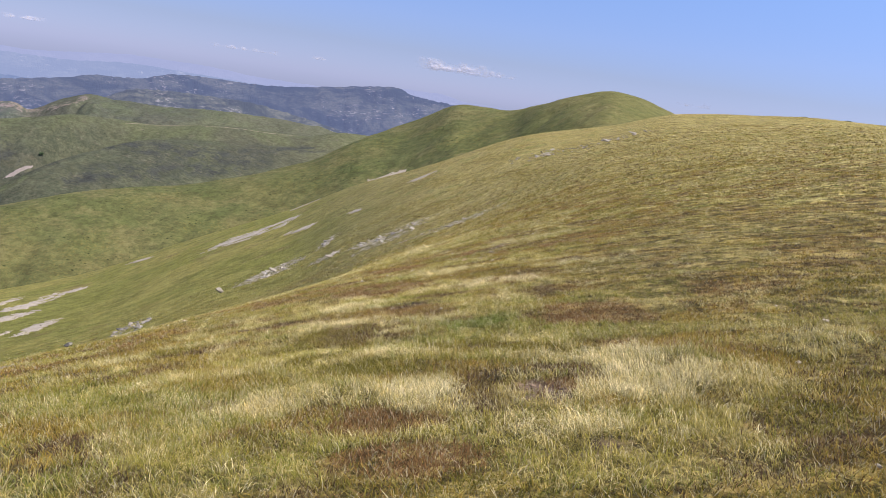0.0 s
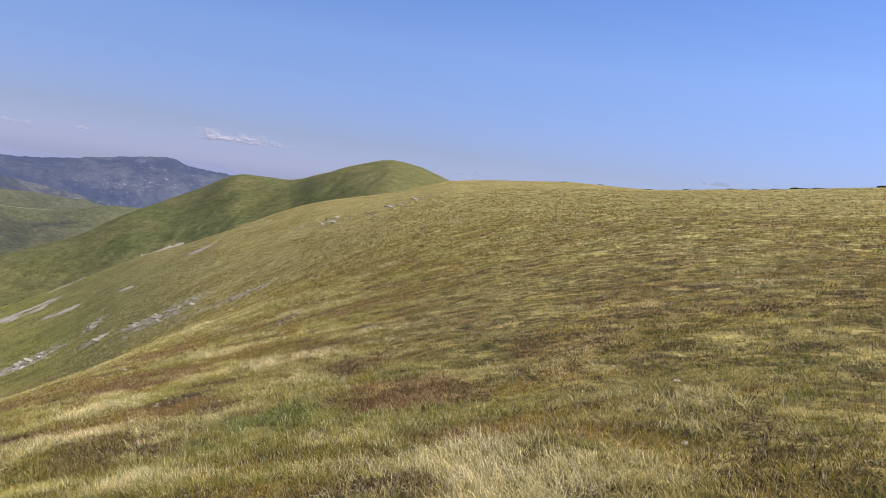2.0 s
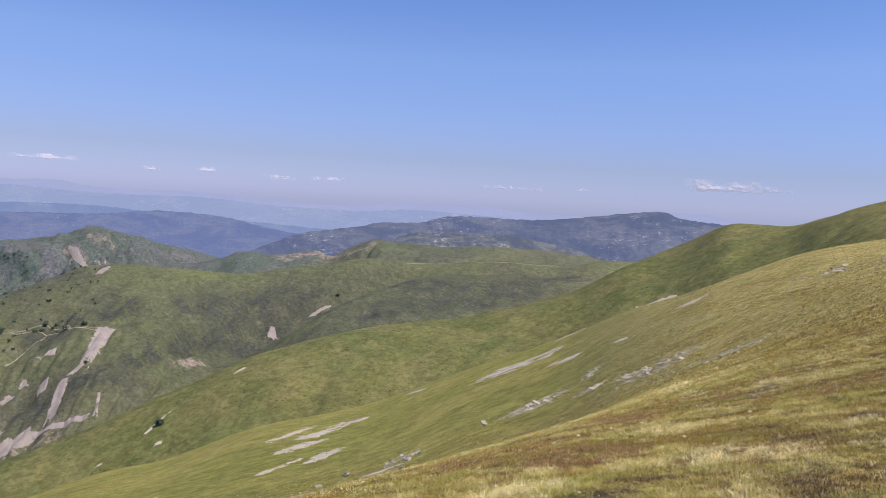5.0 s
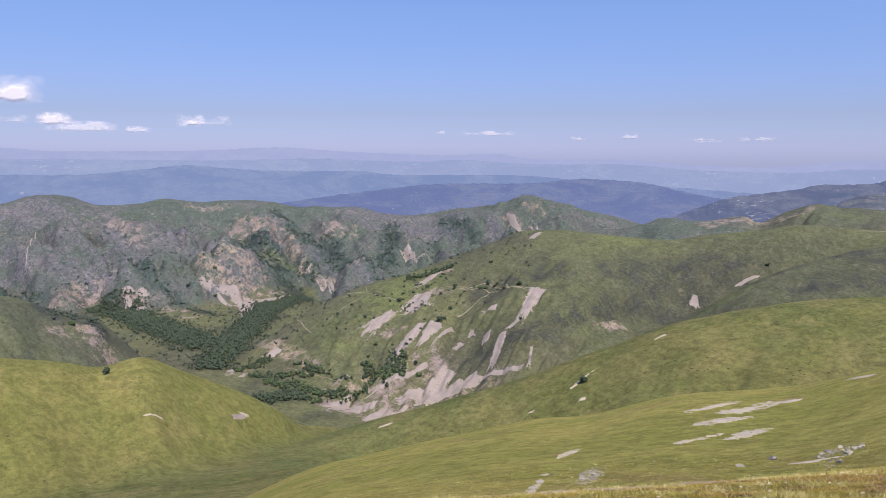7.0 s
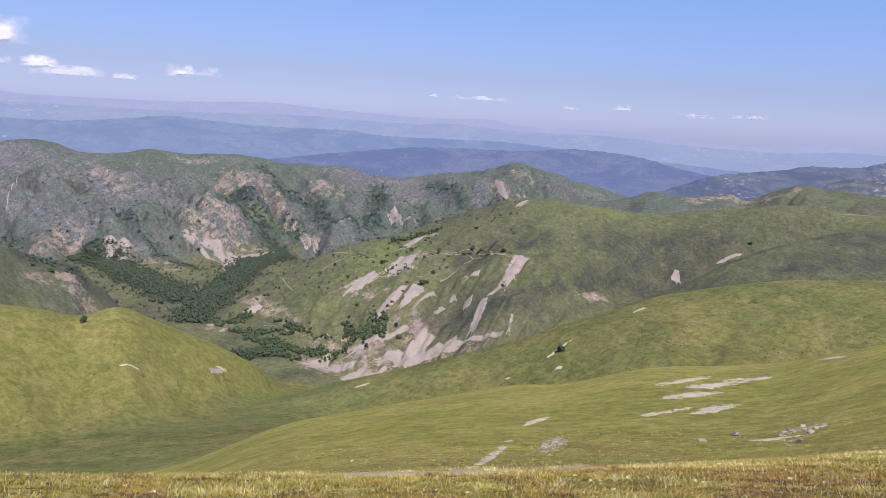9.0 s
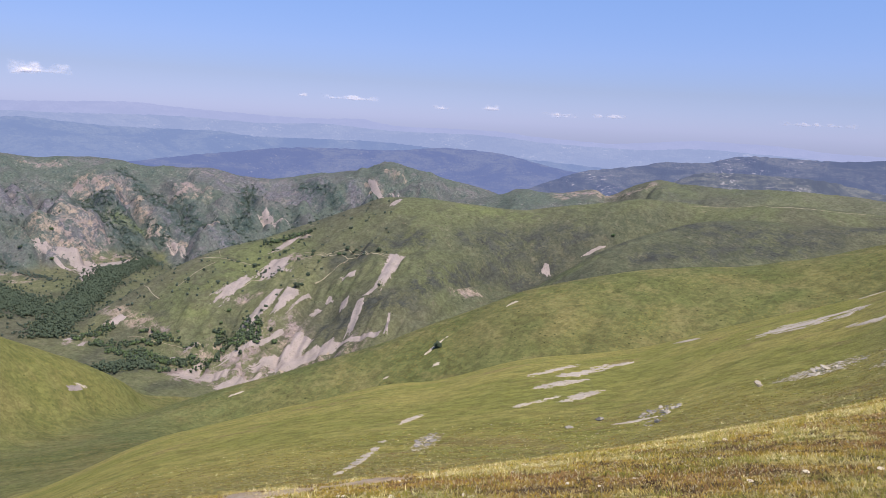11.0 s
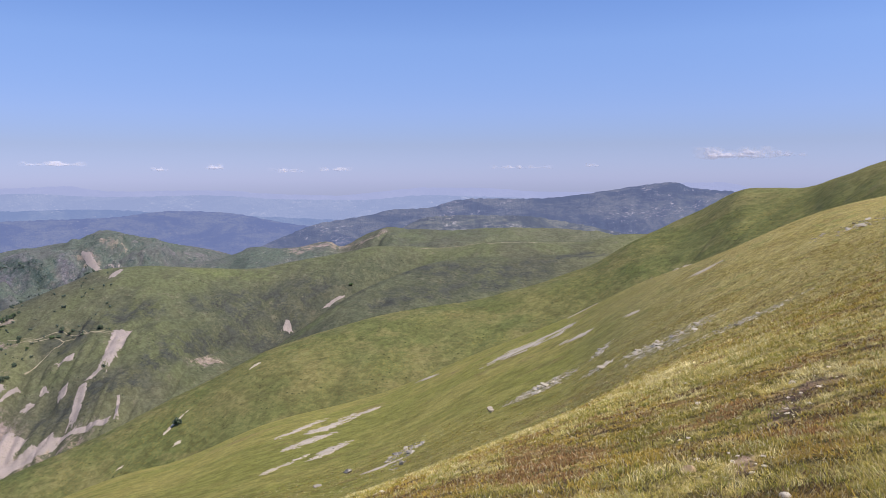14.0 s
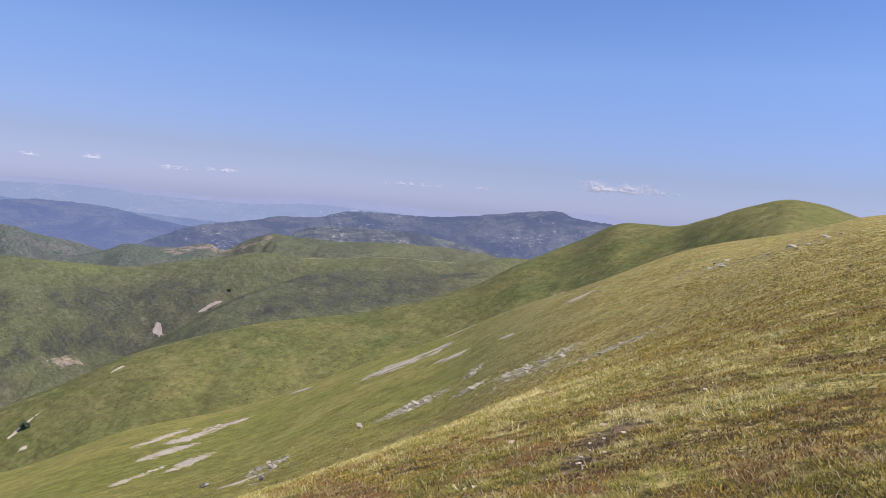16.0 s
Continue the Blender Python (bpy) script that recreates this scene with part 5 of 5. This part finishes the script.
def spread(rows, spacing):
    """Spots for trees in long strips of woodland, unevenly spread."""
    out = []
    for b0, r0, b1, r1, width in rows:
        (x0, y0), (x1, y1) = place(b0, r0), place(b1, r1)
        length = math.hypot(x1 - x0, y1 - y0) + 1e-6
        for _ in range(int(2 * (length + width) * width / spacing ** 2) + 6):
            u, v = rng.uniform(-0.1, 1.1), rng.normal(0, 0.55) * width
            out.append((x0 + u * (x1 - x0) - v * (y1 - y0) / length, y0 + u * (y1 - y0) + v * (x1 - x0) / length))
    return np.array(out)


def woodland(name, spots, material, label, height, width, blobs, seed):
    """Many far trees in one mesh."""
    kinds = []
    for k in range(5):
        me = crown_mesh("crown", seed + k, material, height, width, blobs)
        v = np.empty(len(me.vertices) * 3, np.float32)
        me.vertices.foreach_get("co", v)
        f = np.array([tuple(p.vertices) for p in me.polygons])
        kinds.append((v.reshape(-1, 3), f))
        bpy.data.meshes.remove(me)
    z = land(spots[:, 0], spots[:, 1])
    verts, faces, base = [], [], 0
    for i, (x, y) in enumerate(spots):
        v, f = kinds[i % 5]
        a, s = rng.uniform(0, 6.28), rng.uniform(0.6, 1.25)
        c, d = math.cos(a) * s, math.sin(a) * s
        w = np.stack([v[:, 0] * c - v[:, 1] * d + x, v[:, 0] * d + v[:, 1] * c + y, v[:, 2] * s + z[i] - 1.0], -1)
        verts.append(w)
        faces.append(f + base)
        base += len(v)
    me = make_mesh(name, np.concatenate(verts), np.concatenate(faces), material)
    return tagged(new(name, me), label, "woodland", kind="stuff")


woodland("dark_woodland", spread(WOOD_STRIPS, 4.0), MAT["leaves_dark"], "dark dense forest filling the valley", 8, 7.5, 2, 820)
woodland("light_woodland", spread(BUSH_STRIPS, 8), MAT["leaves_light"], "lighter green trees and bushes in the valley", 6, 6, 4, 830)
woodland("undergrowth", spread(BUSH_STRIPS, 6.5), MAT["leaves_dark"], "darker trees among the valley bushes", 7, 6, 4, 835)
woodland("mountain_scrub", spread(SCRUB_STRIPS, 8), MAT["leaves_far"], "dark scrub in the gullies of the range", 5, 7, 2, 840)
some = rng.uniform(0, 1, (1700, 2))
scatter = np.array([place(46 + 37 * a, 1300 + 1050 * c) for a, c in some])
woodland("scattered_scrub", scatter, MAT["leaves_far"], "scattered dark bushes on the rocky mountainside", 5, 6, 2, 850)


# clouds
def make_cloud(b, height, width, depth, seed):
    """A heap of cloud with a level base and billowing tops, thinning out to its rim."""
    depth = max(depth, 16) * 1.25
    nu, nv = 110, 44
    u, v = np.meshgrid(np.linspace(-1, 1, nu), np.linspace(-0.5, 1, nv), indexing="ij")
    across, up = u * width * 0.62, v * depth * 0.9
    size = 0.55 * depth
    puff = waves(across / (1.3 * size) + seed * 7.3, up / size, 4, seed)
    heap = 0.8 + 0.5 * wave(across / (1.6 * depth) + seed * 3.1, 0 * up, seed + 6)
    dense = np.minimum(heap - np.abs(v) * np.where(v > 0, 0.85, 2.6), 1.05 - np.abs(u) ** 1.4) + 0.5 * puff
    dense = np.clip(dense * 1.1, 0, 1) ** 1.5 * np.clip((1 - np.abs(u)) * 5, 0, 1) * np.clip((1 - v) * 5, 0, 1) * np.clip((v + 0.5) * 6, 0, 1)
    bulge = -0.12 * depth * dense
    me = make_mesh("cloud", np.stack([across, bulge, up], -1).reshape(-1, 3), grid_faces(nu, nv), MAT["cloud"])
    col = me.color_attributes.new("veil", "FLOAT_COLOR", "POINT")
    thick = (dense * (0.9 if depth > 60 else 0.55)).ravel().astype(np.float32)
    col.data.foreach_set("color", np.stack([thick, thick, thick, np.ones_like(thick)], -1).ravel())
    ob = new("cloud", me)
    ob.matrix_world = pose(*place(b, 4700), height, 0, 0, b)
    return tagged(ob, "small white fair-weather cloud low over the horizon", "cloud", "clouds over the horizon", "structure")


for i, row in enumerate(CLOUDS):
    make_cloud(*row, 900 + i)


# grass and heath
def blades(name, x, y, length, width, lean, tint, label, segments=2, foot=(0.5, 0.6, 0.45), heading=0.0):
    """Blades of grass or sprigs in one mesh, each bent over in its own direction."""
    n = len(x)
    z = sheet(x, y) - 0.01
    a = heading + rng.normal(0, 0.75, n)
    dx, dy = np.cos(a), np.sin(a)
    turn = a + np.pi / 2 + rng.normal(0, 0.5, n)
    wx, wy = np.cos(turn) * width / 2, np.sin(turn) * width / 2
    base = np.stack([x, y, z], -1)
    side = np.stack([wx, wy, 0 * wx], -1)
    def at(f, droop):
        return base + np.stack([dx * lean * length * f ** 1.6, dy * lean * length * f ** 1.6, length * f * (1 - droop * lean * f)], -1)
    tip = at(1.0, 0.45)
    if segments == 1:
        verts = np.stack([base - side, base + side, tip], 1)
        faces = np.array([[0, 1, 2]])
    else:
        mid = at(0.55, 0.25)
        verts = np.stack([base - side, base + side, mid - 0.8 * side, mid + 0.8 * side, tip], 1)
        faces = np.array([[0, 1, 3], [0, 3, 2], [2, 3, 4]])
    k = verts.shape[1]
    f = (faces[None] + (np.arange(n) * k)[:, None, None]).reshape(-1, 3)
    me = make_mesh(name, verts.reshape(-1, 3), f, MAT["grass"], False)
    col = me.color_attributes.new("tint", "FLOAT_COLOR", "POINT")
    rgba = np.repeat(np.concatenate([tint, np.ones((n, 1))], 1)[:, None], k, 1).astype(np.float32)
    # each foot painted darker for the shade low in the turf, grass feet greener
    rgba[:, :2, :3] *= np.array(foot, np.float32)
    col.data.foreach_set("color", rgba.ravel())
    return tagged(new(name, me), label, "grass", kind="stuff")


def near_spots(count, r_from, r_to, way):
    """Spots ahead of the walk, thinning out with distance."""
    s = rng.uniform(*way, count)
    r = r_from * (r_to / r_from) ** rng.uniform(0, 1, count)
    lo = np.interp(s, [0, 0.15, 0.35, 0.65, 0.85, 1], [-52, -50, -22, -16, -28, -32]) + rng.normal(0, 5, count)
    hi = np.interp(s, [0, 0.15, 0.35, 0.65, 0.85, 1], [38, 46, 88, 88, 64, 58]) + rng.normal(0, 5, count)
    b = np.radians(lo + (hi - lo) * rng.uniform(0, 1, count))
    return 1.9 * s - r * np.sin(b), 15.9 * s + r * np.cos(b), r


# what a tuft may be: bleached straw, straw, olive, fresh green
TUFT = np.array([(1.0, 0.86, 0.5), (0.69, 0.54, 0.2), (0.41, 0.345, 0.07), (0.27, 0.28, 0.048)])
# and a clump of heath: olive, moss green, rust, dark brown
CLUMP = np.array([(0.45, 0.31, 0.06), (0.29, 0.25, 0.045), (0.34, 0.19, 0.075), (0.17, 0.105, 0.055)])


def tufts_of(x, y, kinds, fields, chance):
    """Each tuft's colour: the kind whose field is strongest where it grows, with some chance."""
    score = np.stack([f + chance * rng.standard_normal(len(x)) for f in fields], -1)
    return kinds[score.argmax(1)] * rng.uniform(0.62, 1.38, (len(x), 1))


def turf(tufts, grass_blades, heath_sprigs, r_from, r_to, segments, names, way=(-0.05, 1.15)):
    x, y, r = near_spots(tufts, r_from, r_to, way)
    keep = spots(SOIL, x, y) < rng.uniform(0.1, 1.4, tufts)
    x, y, r = x[keep], y[keep], r[keep]
    on_way = np.clip((1.9 * x + 15.9 * y) / (1.9 ** 2 + 15.9 ** 2), 0, 1)
    r = np.minimum(r, np.maximum(np.hypot(x - 1.9 * on_way, y - 15.9 * on_way) * 1.15, 2.5))
    wide = 0.0018 + 0.00055 * r if segments == 2 else 0.0032 + 0.00085 * r
    grassy = heath(x, y) < rng.uniform(0.36, 0.8, len(x))
    gap = wave(x / 0.42, y / 0.36, 99) + rng.normal(0, 0.25, len(x)) < -0.4
    for pick, kind, per in ((grassy & ~gap, "grass", grass_blades), (~grassy | gap, "heath", heath_sprigs)):
        gx, gy, gr = x[pick], y[pick], r[pick]
        wind = 2.6 + rng.normal(0, 1.3, len(gx)) + 1.2 * wave(gx / 0.9, gy / 0.9, 93)
        grown = 1 + np.clip(gr - 12, 0, 70) / 45
        size = rng.uniform(0.6, 1.3, len(gx)) * grown
        if kind == "grass":
            pale = 0.75 * waves(gx / 1.3, gy / 0.95, 3, 90) + 0.25 * wave(gx / 9, gy / 7, 87) + 0.4 * spots(STRAWY, gx, gy)
            green = np.maximum(np.exp(-((gx - 0.5) ** 2 / 0.35 + (gy - 9.3) ** 2 / 0.12)), spots(FRESH, gx, gy))
            tint = tufts_of(gx, gy, TUFT, (pale - 0.2, 0.08 + 0.4 * pale, 0.14 - 0.4 * pale, 0.75 * waves(gx / 1.1, gy / 0.8, 2, 91) - 0.1), 0.3)
            tint = tint * (1 - 0.85 * green[:, None]) + np.array((0.2, 0.26, 0.045)) * 0.85 * green[:, None]
            tall = size * (0.85 + 0.4 * np.clip(pale, -0.5, 1))
            scatter_by, low, high, lean = 0.032, 0.05, 0.14, (0.35, 1.35)
        else:
            rust = 0.8 * waves(gx / 1.9, gy / 1.3, 2, 95) + 1.2 * spots(RUST, gx, gy) - 1.2 * spots(MOSS, gx, gy)
            tint = tufts_of(gx, gy, CLUMP, (0.1 + 0 * gx, 0.6 * wave(gx / 1.2, gy / 0.9, 94) + spots(MOSS, gx, gy), rust - 0.2, 0.8 * wave(gx / 0.6, gy / 0.5, 96) - 0.16), 0.2)
            tall, scatter_by, low, high, lean = size, 0.065, 0.025, 0.075, (0.3, 1.4)
        n = len(gx) * per
        tx, ty, w, heading, tall, grown = (np.repeat(q, per) for q in (gx, gy, wide[pick], wind, tall, grown))
        tint = np.repeat(tint, per, 0) * rng.uniform(0.85, 1.15, (n, 1))
        dry = rng.uniform(0, 1, (n, 1)) < 0.14
        tint = np.where(dry, tint * 0.35 + np.array((0.85, 0.74, 0.48)) * 0.65, tint)
        bx, by = tx + rng.normal(0, 1, n) * scatter_by * grown ** 1.5, ty + rng.normal(0, 1, n) * scatter_by * grown ** 1.5
        if kind == "grass":
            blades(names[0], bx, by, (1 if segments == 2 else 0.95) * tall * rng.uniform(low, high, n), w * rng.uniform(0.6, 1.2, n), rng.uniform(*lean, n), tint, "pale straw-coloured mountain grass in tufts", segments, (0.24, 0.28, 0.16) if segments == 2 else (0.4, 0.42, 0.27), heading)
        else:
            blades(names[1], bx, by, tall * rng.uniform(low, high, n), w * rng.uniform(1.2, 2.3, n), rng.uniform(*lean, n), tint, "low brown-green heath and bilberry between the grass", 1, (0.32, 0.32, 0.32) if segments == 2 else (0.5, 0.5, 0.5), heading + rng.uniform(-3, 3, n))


turf(30000, 10, 20, 2.1, 4.8, 2, ("grass_tufts", "heath_sprigs"))
turf(120000, 5, 7, 4.5, 60, 1, ("grass_beyond", "heath_beyond"))
turf(75000, 4, 4, 20, 170, 1, ("grass_farther", "heath_farther"))
turf(80000, 6, 7, 3.5, 40, 1, ("grass_at_the_start", "heath_at_the_start"), (-0.05, 0.2))
